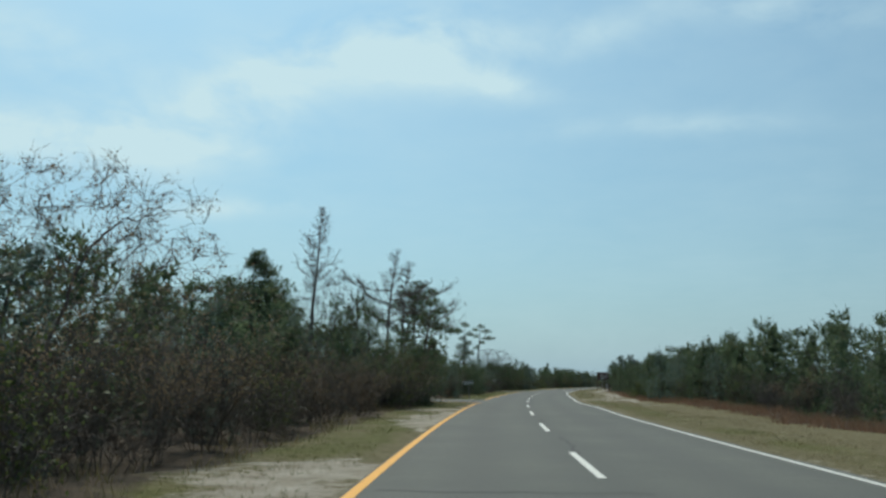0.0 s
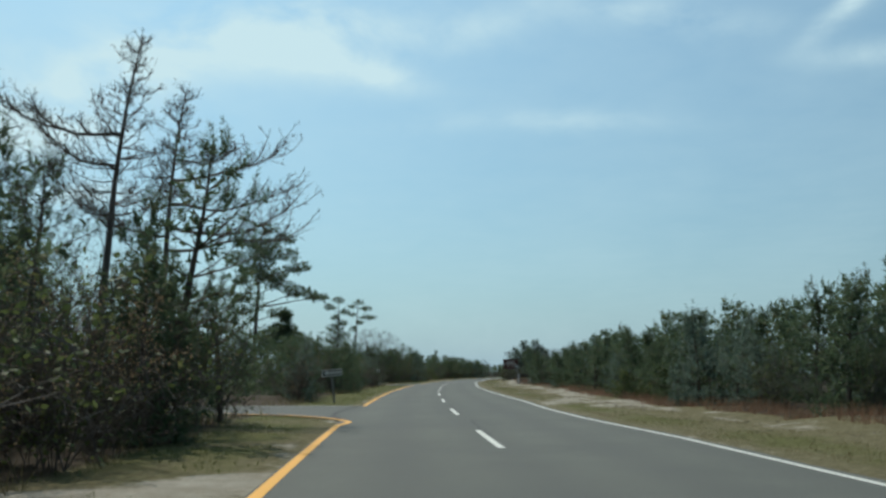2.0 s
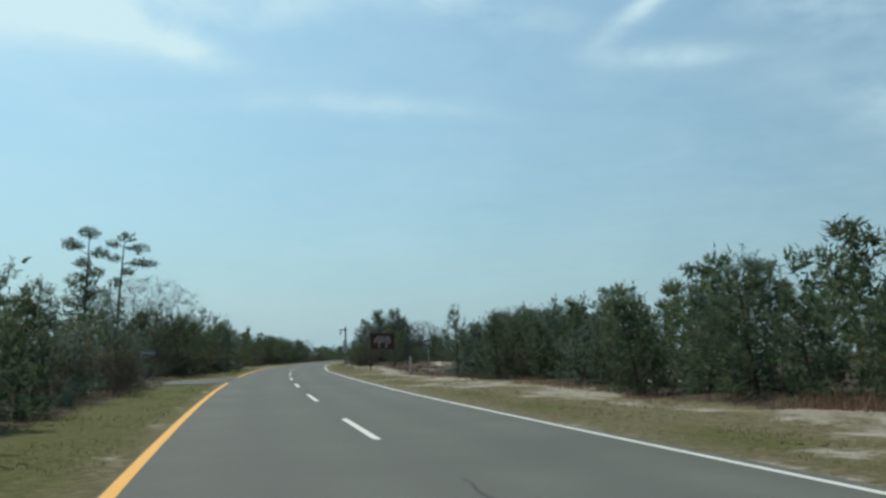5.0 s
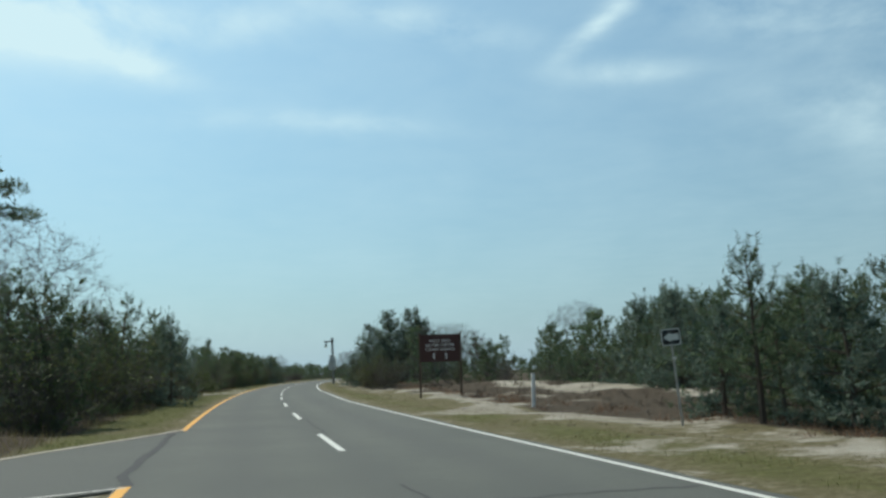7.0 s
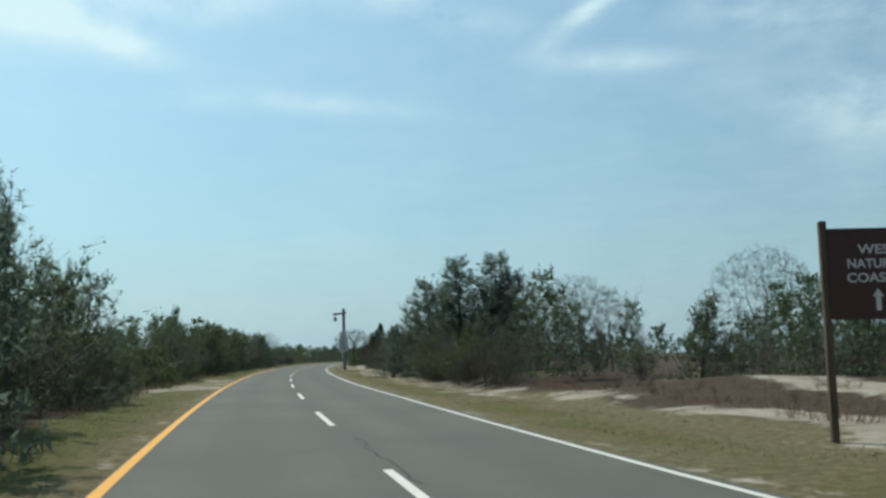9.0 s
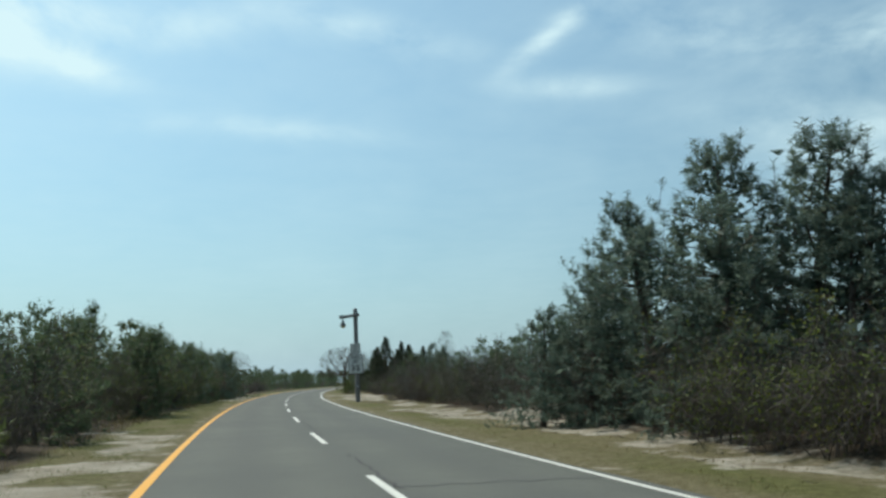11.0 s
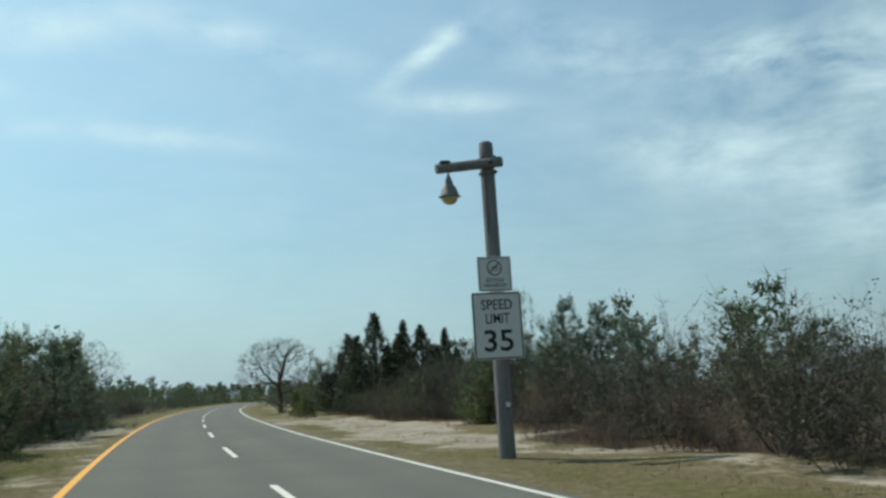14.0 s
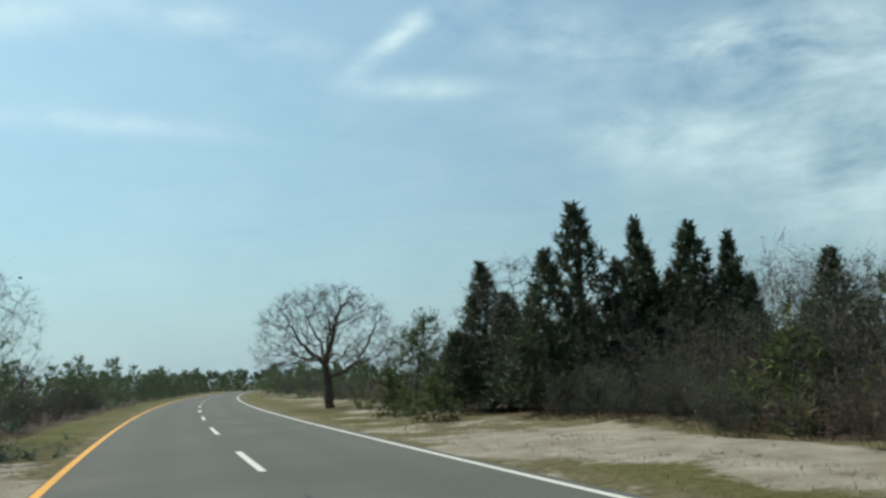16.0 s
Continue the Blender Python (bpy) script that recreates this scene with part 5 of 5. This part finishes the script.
plant("pine", 54.6, 256.8, 3.3, 30, 1.1)
plant("fine_pine", 63.8, 263.6, 4.4, 130, 0.9)
plant("pine", 56.4, 259.4, 4.2, 60)
plant("pine", 63.0, 289.6, 4.2, 60)
plant("low_pine", 60.9, 287.6, 2.3, 60)
plant("low_pine", 59.0, 282.4, 1.8, 10)
plant("low_pine", 17.2, 76.5, 1.9, 10)
plant("low_pine", 18.6, 74.6, 2.1, 80)
plant("low_pine", 19.2, 71.4, 1.7, 180)
plant("fine_pine", 44.6, 281.0, 5.4, 20, 0.8)
plant("fine_pine", 41.4, 268.2, 4.6, 120, 0.8)
plant("bare_tree", 47.3, 289.2, 5.6, 50)
plant("lone_tree", 65.0, 300.2, 6.9, 20, 1.0)
plant("bare_tree", 68.0, 276.8, 5.0, 260, 1.2)
plant("bare_tree", 71.1, 277.6, 5.2, 320, 1.2)
plant("bare_tree", 69.2, 274.9, 4.7, 35, 1.2)
plant("bare_tree", 68.0, 273.0, 4.4, 105, 1.2)
plant("bare_tree", 69.2, 297.8, 4.7, 25, 1.2)
plant("bare_tree", 70.2, 301.9, 4.6, 340, 1.2)
plant("bare_tree", 62.8, 282.6, 5.5, 190, 1.2)
for s, o, h in ((143.5, -7.6, 2.6), (147.5, -8.0, 3.0), (152.0, -7.4, 2.4), (205.0, -7.0, 1.7), (212.0, -6.6, 1.5), (199.0, 7.6, 2.6), (196.5, 8.2, 3.0)):
    plant("spring_bush", *road_at(s, o), h)
plant("rusty_bush", 43.8, 279.0, 1.7, 50, 0.9, "reddish twiggy shrub with withered leaves")
plant("thin_tree", 63.2, 265.6, 6.8, 0, 0.7)


# models of which no plant was set
for natural, models, used in KINDS.values():
    for k, ob in enumerate(models):
        if k not in used:
            for o in (*ob.children_recursive, ob):
                bpy.data.objects.remove(o)


# ---- grass ----
def grass(name, count, s0, s1, o0, o1, length, material, label, seed, density=None):
    rng = np.random.default_rng(seed)
    s, o = rng.uniform(s0, s1, count), rng.uniform(o0, o1, count)
    if density is not None:
        keep = smooth_noise(s, o * 2, 1.6, seed) > density
        s, o = s[keep], o[keep]
    th = TURN0 + s / R_ARC
    x, y = HUB[0] - (R_ARC - o) * np.cos(th), HUB[1] + (R_ARC - o) * np.sin(th)
    clear = ~(in_poly(x, y, SIDE_1) | in_poly(x, y, SIDE_2))
    x, y = x[clear], y[clear]
    z = bumpiness(x, y)
    soup = Soup()
    n = len(x)
    way = rng.normal(size=(n, 3)) * 0.45 + np.array([0, 0, 1.0])
    soup.blades(np.stack([x, y, z - 0.02], -1), way, length * rng.uniform(0.5, 1.3, n), 0.016 + 0.01 * length, rng)
    me = mesh_of(name, *soup.data(), material)
    return tagged(new(name, me), label, "grass", kind="stuff")


grass("verge_grass", 26000, -6, 120, 4.4, 7.4, 0.075, M_STRAW, "short dry olive grass on the verge", 71, 0.35)
grass("verge_grass", 30000, 120, 300, 4.0, 7.0, 0.075, M_STRAW, "short dry grass on the sandy verge", 72, 0.45)
grass("verge_grass", 24000, -6, 128, -6.4, -3.7, 0.075, M_GREENGRASS, "short olive-green grass beside the yellow line", 73, 0.35)
grass("verge_grass", 24000, 136, 300, -6.4, -3.7, 0.075, M_GREENGRASS, "short olive grass on the left bank", 74, 0.4)
grass("russet_grass", 16000, 20, 100, 8.8, 11.2, 0.42, M_REDGRASS, "russet dry grass in front of pines", 75, 0.35)
grass("russet_grass", 12000, 100, 300, 8.6, 10.5, 0.3, M_REDGRASS, "dry brown grass under shrubs", 76, 0.5)
grass("dry_grass", 12000, -6, 300, -7.4, -5.8, 0.32, M_STRAW, "dry grass at the foot of shrubs", 77, 0.5)
grass("green_grass", 9000, 4, 300, 4.6, 6.6, 0.075, M_GREENGRASS, "patches of green grass on the verge", 78, 0.6)


# twigs and dead tufts strewn over the sand
rng = np.random.default_rng(81)
s, o = rng.uniform(20, 300, 700), rng.uniform(5.4, 9.6, 700)
th = TURN0 + s / R_ARC
x, y = HUB[0] - (R_ARC - o) * np.cos(th), HUB[1] + (R_ARC - o) * np.sin(th)
soup = Soup()
clumps = np.repeat(np.stack([x, y, bumpiness(x, y) + 0.012], -1), 5, 0) + rng.normal(size=(3500, 3)) * np.array([0.09, 0.09, 0.004])
soup.blades(clumps, rng.normal(size=(3500, 3)) * np.array([1, 1, 0.18]) + np.array([0, 0, 0.08]), rng.uniform(0.05, 0.16, 3500), rng.uniform(0.010, 0.022, 3500), rng)
tagged(new("twig_litter", mesh_of("twig_litter", *soup.data(), M_BROWNTWIG)), "dead twigs and tufts strewn over sand", "litter", kind="stuff")


# ---- signs and lamp ----
M_GREYWOOD = bark("weathered_grey_timber", (0.11, 0.108, 0.106), (0.25, 0.247, 0.243), 5)
M_DARKWOOD = bark("dark_stained_timber", (0.07, 0.05, 0.038), (0.16, 0.12, 0.09), 6)
M_SIGNWHITE = plain("white_sign_sheeting", (0.66, 0.68, 0.66), 0.45, stain=(0.85, 0.85, 0.82), amount=0.3)
M_SIGNBLACK = plain("black_sign_print", (0.018, 0.02, 0.022), 0.45)
M_SIGNBROWN = plain("brown_sign_sheeting", (0.075, 0.030, 0.026), 0.5, stain=(0.8, 0.8, 0.8), amount=0.3)
M_LETTER = plain("pale_sign_lettering", (0.62, 0.58, 0.55), 0.5)
M_STEEL = plain("galvanised_steel", (0.42, 0.42, 0.41), 0.5, 0.6)
M_LAMPGREY = plain("grey_lamp_metal", (0.2, 0.2, 0.19), 0.6, 0.15)
M_IRON = plain("dark_iron", (0.05, 0.048, 0.045), 0.6, 0.5)
M_GLOBE = plain("yellowed_lamp_glass", (0.55, 0.45, 0.22), 0.2, stain=(0.7, 0.65, 0.5), amount=0.4)
M_POSTWHITE = plain("white_painted_post", (0.72, 0.72, 0.70), 0.6, stain=(0.6, 0.58, 0.52), amount=0.4, scale=12)


def rounded_plate(w, h, t, r, m=None):
    """An upright plate in the xz plane, front towards -y, centred."""
    bm = bmesh.new()
    pts = []
    for cx, cz, a0 in ((w / 2 - r, h / 2 - r, 0), (-w / 2 + r, h / 2 - r, 90), (-w / 2 + r, -h / 2 + r, 180), (w / 2 - r, -h / 2 + r, 270)):
        for k in range(5):
            a = radians(a0 + 22.5 * k)
            pts.append((cx + r * math.cos(a), cz + r * math.sin(a)))
    front = [bm.verts.new((x, -t / 2, z)) for x, z in pts]
    back = [bm.verts.new((x, t / 2, z)) for x, z in pts]
    n = len(pts)
    bm.faces.new(front)
    bm.faces.new(back[::-1])
    for i in range(n):
        bm.faces.new((front[i], back[i], back[(i + 1) % n], front[(i + 1) % n]))
    bmesh.ops.recalc_face_normals(bm, faces=list(bm.faces))
    if m:
        bmesh.ops.transform(bm, matrix=m, verts=list(bm.verts))
    return bm


def frame_plate(w, h, line, t, r):
    """A thin raised border, as one mesh."""
    bm = bmesh.new()
    rings = []
    for d in (0, line):
        ww, hh, rr = w - 2 * d, h - 2 * d, max(r - d, 0.004)
        pts = []
        for cx, cz, a0 in ((ww / 2 - rr, hh / 2 - rr, 0), (-ww / 2 + rr, hh / 2 - rr, 90), (-ww / 2 + rr, -hh / 2 + rr, 180), (ww / 2 - rr, -hh / 2 + rr, 270)):
            pts += [(cx + rr * math.cos(radians(a0 + 22.5 * k)), cz + rr * math.sin(radians(a0 + 22.5 * k))) for k in range(5)]
        rings.append(pts)
    n = len(rings[0])
    vs = [[[bm.verts.new((x, y, z)) for x, z in ring] for ring in rings] for y in (-t, 0)]
    for i in range(n):
        j = (i + 1) % n
        bm.faces.new((vs[0][0][i], vs[0][0][j], vs[0][1][j], vs[0][1][i]))
        bm.faces.new((vs[0][0][i], vs[1][0][i], vs[1][0][j], vs[0][0][j]))
        bm.faces.new((vs[0][1][i], vs[0][1][j], vs[1][1][j], vs[1][1][i]))
    bmesh.ops.recalc_face_normals(bm, faces=list(bm.faces))
    return bm


def lettering(name, text, size, x, z, y, material, parent, stretch=1.0, bold=0.0, wide=None):
    """Raised letters on a plate's front, centred on x, standing on z."""
    cu = bpy.data.curves.new(name, "FONT")
    cu.body, cu.size, cu.align_x, cu.extrude, cu.offset = text, size, "CENTER", 0.002, bold
    tmp = bpy.data.objects.new(name, cu)
    scene.collection.objects.link(tmp)
    me = bpy.data.meshes.new_from_object(tmp.evaluated_get(bpy.context.evaluated_depsgraph_get()))
    bpy.data.objects.remove(tmp)
    me.materials.clear()
    me.materials.append(material)
    xs = [v.co.x for v in me.vertices]
    f = stretch if wide is None else wide / (max(xs) - min(xs))
    me.transform(Matrix.Translation((x, y, z)) @ Matrix.Rotation(radians(90), 4, "X") @ Matrix.Diagonal((f, 1, 1, 1)))
    ob = new(name, me)
    ob.parent = parent
    return ob


def arrow(length, head, shaft, t, m):
    """A flat arrow that points to -x, front towards -y."""
    bm = bmesh.new()
    l, h, k = length / 2, head / 2, shaft / 2
    pts = [(-l, 0), (-l + head * 0.75, h), (-l + head * 0.75, k), (l, k), (l, -k), (-l + head * 0.75, -k), (-l + head * 0.75, -h)]
    front = [bm.verts.new((x, -t, z)) for x, z in pts]
    back = [bm.verts.new((x, 0, z)) for x, z in pts]
    bm.faces.new(front)
    for i in range(len(pts)):
        bm.faces.new((front[i], back[i], back[(i + 1) % 7], front[(i + 1) % 7]))
    bmesh.ops.recalc_face_normals(bm, faces=list(bm.faces))
    bmesh.ops.transform(bm, matrix=m, verts=list(bm.verts))
    return bm


# street lamp: round timber pole, crossbeam and hanging lantern
LAMP = (45.9, 244.2)
lamp = thing("street_lamp", "weathered timber street lamp with a hanging lantern", "street lamp")
lamp.matrix_basis = pose(LAMP[0] - 0.05, LAMP[1], -0.05, 0, -1.4, -21)
rng = np.random.default_rng(90)
bm = turned([(0.182, -0.3), (0.18, 0.0), (0.172, 1.4), (0.165, 3.2), (0.155, 5.2), (0.15, 6.5), (0.145, 6.74), (0.10, 6.78)], 18)
for v in bm.verts:
    v.co.x *= 1 + 0.04 * math.sin(3 * v.co.z)
part("pole", bm, M_GREYWOOD, lamp)
bm = bmesh.new()
cone(bm, 0.115, 0.105, 1.47, Matrix.Translation((0.28, -0.16, 6.30)) @ Matrix.Rotation(radians(-96.5), 4, "Y"), 14)
part("crossbeam", bm, M_GREYWOOD, lamp)
for z in (6.08, 6.40):
    bm = box(bmesh.new(), (0.36, 0.30, 0.07), Matrix.Translation((0, -0.03, z)), 0.02)
    part("beam_saddle", bm, M_GREYWOOD, lamp)
bm = bmesh.new()
cone(bm, 0.03, 0.03, 0.36, Matrix.Translation((0, -0.33, 6.24)) @ Matrix.Rotation(radians(-90), 4, "X"), 8)
part("bolt", bm, M_IRON, lamp)
bm = bmesh.new()
box(bm, (0.24, 0.18, 0.06), Matrix.Translation((-0.98, -0.16, 6.28)), 0.02)
part("hanger_plate", bm, M_IRON, lamp)
lantern = part("lantern", turned([(0.02, 6.36), (0.03, 6.34), (0.07, 6.22), (0.085, 6.16), (0.105, 6.15), (0.11, 6.03), (0.15, 5.98), (0.21, 5.86), (0.245, 5.70), (0.265, 5.66), (0.265, 5.62), (0.235, 5.60)][::-1], 24), M_LAMPGREY, lamp, "grey metal lantern hood")
lantern.location = (-0.92, -0.16, 1.70)
lantern.scale = (0.80, 0.80, 0.68)
globe = part("globe", turned([(0.02, 5.385), (0.09, 5.40), (0.16, 5.45), (0.21, 5.53), (0.23, 5.60)], 24), M_GLOBE, lantern, "yellowed glass globe")
bm = bmesh.new()
cone(bm, 0.018, 0.018, 0.34, Matrix.Translation((0, 0, 6.30)), 8)
part("hook", bm, M_IRON, lantern)
for x in (-0.27, 0.27):
    bm = bmesh.new()
    box(bm, (0.07, 0.05, 0.05), Matrix.Translation((x, 0, 5.64)), 0.012)
    part("clasp", bm, M_IRON, lantern)
bm = bmesh.new()
box(bm, (0.035, 0.035, 1.4), Matrix.Translation((-0.12, -0.135, 5.4)), 0.008)
part("cable_conduit", bm, M_LAMPGREY, lamp)
bm = bmesh.new()
cone(bm, 0.055, 0.05, 0.02, Matrix.Translation((0.03, -0.21, 1.12)) @ Matrix.Rotation(radians(90), 4, "X"), 14)
part("marker_disc", bm, M_SIGNWHITE, lamp, "small white marker disc")

# speed limit sign on the lamp's pole
sign = thing("speed_limit_sign", "white speed limit sign fixed to a timber pole", "road sign")
sign.matrix_basis = pose(LAMP[0], LAMP[1], 2.75, 0, -1.2, -20.5) @ Matrix.Translation((-0.21, -0.30, -0.05))
part("plate", rounded_plate(1.08, 1.40, 0.006, 0.05), M_SIGNWHITE, sign)
b = part("border", frame_plate(1.05, 1.37, 0.026, 0.003, 0.045), M_SIGNBLACK, sign)
b.location = (0, -0.003, 0)
lettering("lettering", "SPEED", 0.30, 0, 0.34, -0.004, M_SIGNBLACK, sign, bold=0.003, wide=0.67)
lettering("lettering", "LIMIT", 0.30, 0, 0.05, -0.004, M_SIGNBLACK, sign, bold=0.003, wide=0.52)
lettering("lettering", "35", 0.62, 0, -0.52, -0.004, M_SIGNBLACK, sign, bold=0.009, wide=0.63)
for z in (0.45, -0.45):
    bm = bmesh.new()
    box(bm, (0.5, 0.05, 0.06), Matrix.Translation((-0.08, 0.035, z)), 0.008)
    part("bracket", bm, M_STEEL, sign)

sign = thing("bicycle_sign", "white no-bicycles sign above the speed limit", "road sign")
sign.matrix_basis = pose(LAMP[0], LAMP[1], 3.79, 0, -1.2, -20.5) @ Matrix.Translation((-0.22, -0.27, 0))
part("plate", rounded_plate(0.74, 0.74, 0.006, 0.035), M_SIGNWHITE, sign)
b = part("border", frame_plate(0.69, 0.69, 0.014, 0.003, 0.03), M_SIGNBLACK, sign)
b.location = (0, -0.003, 0)


def ring(rad, line, m, sides=28, t=0.003):
    bm = bmesh.new()
    a = [[bm.verts.new((r * math.cos(2 * math.pi * i / sides), -y, r * math.sin(2 * math.pi * i / sides))) for i in range(sides)] for r, y in ((rad, 0), (rad, t), (rad - line, t), (rad - line, 0))]
    for p, q in zip(a, a[1:]):
        for i in range(sides):
            bm.faces.new((p[i], p[(i + 1) % sides], q[(i + 1) % sides], q[i]))
    bmesh.ops.recalc_face_normals(bm, faces=list(bm.faces))
    bmesh.ops.transform(bm, matrix=m, verts=list(bm.verts))
    return bm


part("ban_ring", ring(0.165, 0.022, Matrix.Translation((0, -0.003, 0.13))), M_SIGNBLACK, sign)
bm = bmesh.new()
box(bm, (0.31, 0.004, 0.022), Matrix.Translation((0, -0.0055, 0.13)) @ Matrix.Rotation(radians(-47), 4, "Y"))
part("ban_bar", bm, M_SIGNBLACK, sign)
bm = bmesh.new()
for x in (-0.068, 0.068):
    w = ring(0.05, 0.01, Matrix.Translation((x, -0.003, 0.105)), 16)
    me = bpy.data.meshes.new("w")
    w.to_mesh(me)
    w.free()
    bm.from_mesh(me)
    bpy.data.meshes.remove(me)
for x, z, l, a in ((-0.03, 0.13, 0.09, -50), (0.035, 0.13, 0.085, 55), (0.0, 0.155, 0.08, 0), (0.05, 0.165, 0.06, 10)):
    box(bm, (l, 0.003, 0.012), Matrix.Translation((x, -0.0045, z)) @ Matrix.Rotation(radians(a), 4, "Y"))
part("bicycle_symbol", bm, M_SIGNBLACK, sign)
lettering("lettering", "BICYCLES", 0.105, 0, -0.165, -0.004, M_SIGNBLACK, sign, bold=0.001, wide=0.38)
lettering("lettering", "PROHIBITED", 0.105, 0, -0.275, -0.004, M_SIGNBLACK, sign, bold=0.001, wide=0.48)
bm = bmesh.new()
box(bm, (0.4, 0.05, 0.05), Matrix.Translation((-0.06, 0.035, 0.1)), 0.008)
part("bracket", bm, M_STEEL, sign)

# brown park sign on two posts
sign = thing("park_sign", "brown park direction sign on two timber posts", "road sign")
sign.matrix_basis = pose(28.34, 159.2, 0, 0, 0, -27)
for x in (-1.07, 1.07):
    bm = bmesh.new()
    box(bm, (0.11, 0.11, 3.62), Matrix.Translation((x, 0.08, 1.6)), 0.012)
    part("post", bm, M_DARKWOOD, sign)
part("panel", rounded_plate(2.08, 1.42, 0.03, 0.03, Matrix.Translation((0, 0, 2.57))), M_SIGNBROWN, sign)
b = part("border", frame_plate(2.02, 1.36, 0.02, 0.003, 0.03), M_LETTER, sign)
b.location = (0, -0.0155, 2.57)
b.data.materials[0] = M_SIGNBROWN
bars = part("text_bar", rounded_plate(1.18, 0.14, 0.006, 0.02, Matrix.Translation((0, -0.018, 2.94))), M_LETTER, sign, "pale unreadable line of lettering")
bars.data.materials[0] = M_SIGNBROWN
lettering("lettering", "WEST END", 0.20, 0, 2.88, -0.022, M_LETTER, sign, bold=0.004, wide=1.16)
lettering("lettering", "NATURE CENTER", 0.20, 0, 2.66, -0.0165, M_LETTER, sign, bold=0.004, wide=1.52)
lettering("lettering", "COAST GUARD", 0.20, 0, 2.44, -0.0165, M_LETTER, sign, bold=0.004, wide=1.54)
for x in (-0.32, 0.33):
    part("arrow", arrow(0.34, 0.17, 0.075, 0.004, Matrix.Translation((x, -0.0155, 2.17)) @ Matrix.Rotation(radians(90), 4, "Y")), M_LETTER, sign)


def one_way(x, y, turn, bottom, wide, high, post_mat, lean=0.0):
    """An arrow plate on a short post."""
    s = thing("one_way_sign", "black and white one-way arrow sign on a post", "road sign", "one-way signs")
    s.matrix_basis = pose(x, y, 0, 0, lean, turn)
    bm = bmesh.new()
    box(bm, (0.085, 0.085, bottom + high + 0.2), Matrix.Translation((0, 0.05, (bottom + high) / 2 - 0.12)), 0.012)
    part("post", bm, post_mat, s)
    plate = part("plate", rounded_plate(wide, high, 0.006, 0.025, Matrix.Translation((0, -0.002, bottom + high / 2))), M_SIGNWHITE, s)
    part("black_field", rounded_plate(wide - 0.07, high - 0.07, 0.004, 0.015, Matrix.Translation((0, -0.007, bottom + high / 2))), M_SIGNBLACK, plate)
    part("arrow", arrow(wide * 0.8, high * 0.62, high * 0.36, 0.003, Matrix.Translation((0, -0.009, bottom + high / 2))), M_SIGNWHITE, plate)
    lettering("lettering", "ONE WAY", high * 0.3, wide * 0.08, bottom + high / 2 - high * 0.1, -0.0135, M_SIGNBLACK, plate, wide=wide * 0.46)
    return s


one_way(2.2, 72.4, 5, 1.14, 0.90, 0.30, M_GREYWOOD, -5.5)
one_way(7.7, 139.4, -6, 1.4, 0.92, 0.34, M_GREYWOOD)

# small arrow sign on a thin leaning steel post
s = thing("arrow_sign", "small white arrow sign on a leaning steel post", "road sign")
s.matrix_basis = pose(23.8, 133.1, 0, 0, -4.5, -24)
bm = bmesh.new()
box(bm, (0.05, 0.03, 2.35), Matrix.Translation((0, 0, 1.0)), 0.006)
part("post", bm, M_STEEL, s)
plate = part("plate", rounded_plate(0.46, 0.40, 0.005, 0.03, Matrix.Translation((0, -0.02, 2.02))), M_SIGNBLACK, s)
part("field", rounded_plate(0.40, 0.34, 0.003, 0.02, Matrix.Translation((0, -0.0235, 2.02))), M_SIGNBLACK, plate)
part("border", frame_plate(0.45, 0.39, 0.022, 0.003, 0.03), M_SIGNWHITE, plate).location = (0, -0.0225, 2.02)
part("arrow", arrow(0.36, 0.24, 0.15, 0.003, Matrix.Translation((0, -0.025, 2.02))), M_SIGNWHITE, plate)
bm = bmesh.new()
box(bm, (0.10, 0.01, 0.07), Matrix.Translation((0.02, -0.025, 1.52)), 0.004)
part("reflector", bm, M_SIGNWHITE, s)

# white marker post
p = thing("marker_post", "white painted marker post standing in sand", "post")
p.matrix_basis = pose(26.58, 145.68, -0.1, 0, 1.0, -20)
bm = bmesh.new()
box(bm, (0.13, 0.13, 1.3), Matrix.Translation((0, 0, 0.62)), 0.015)
box(bm, (0.105, 0.105, 0.03), Matrix.Translation((0, 0, 1.28)), 0.008)
part("shaft", bm, M_POSTWHITE, p)
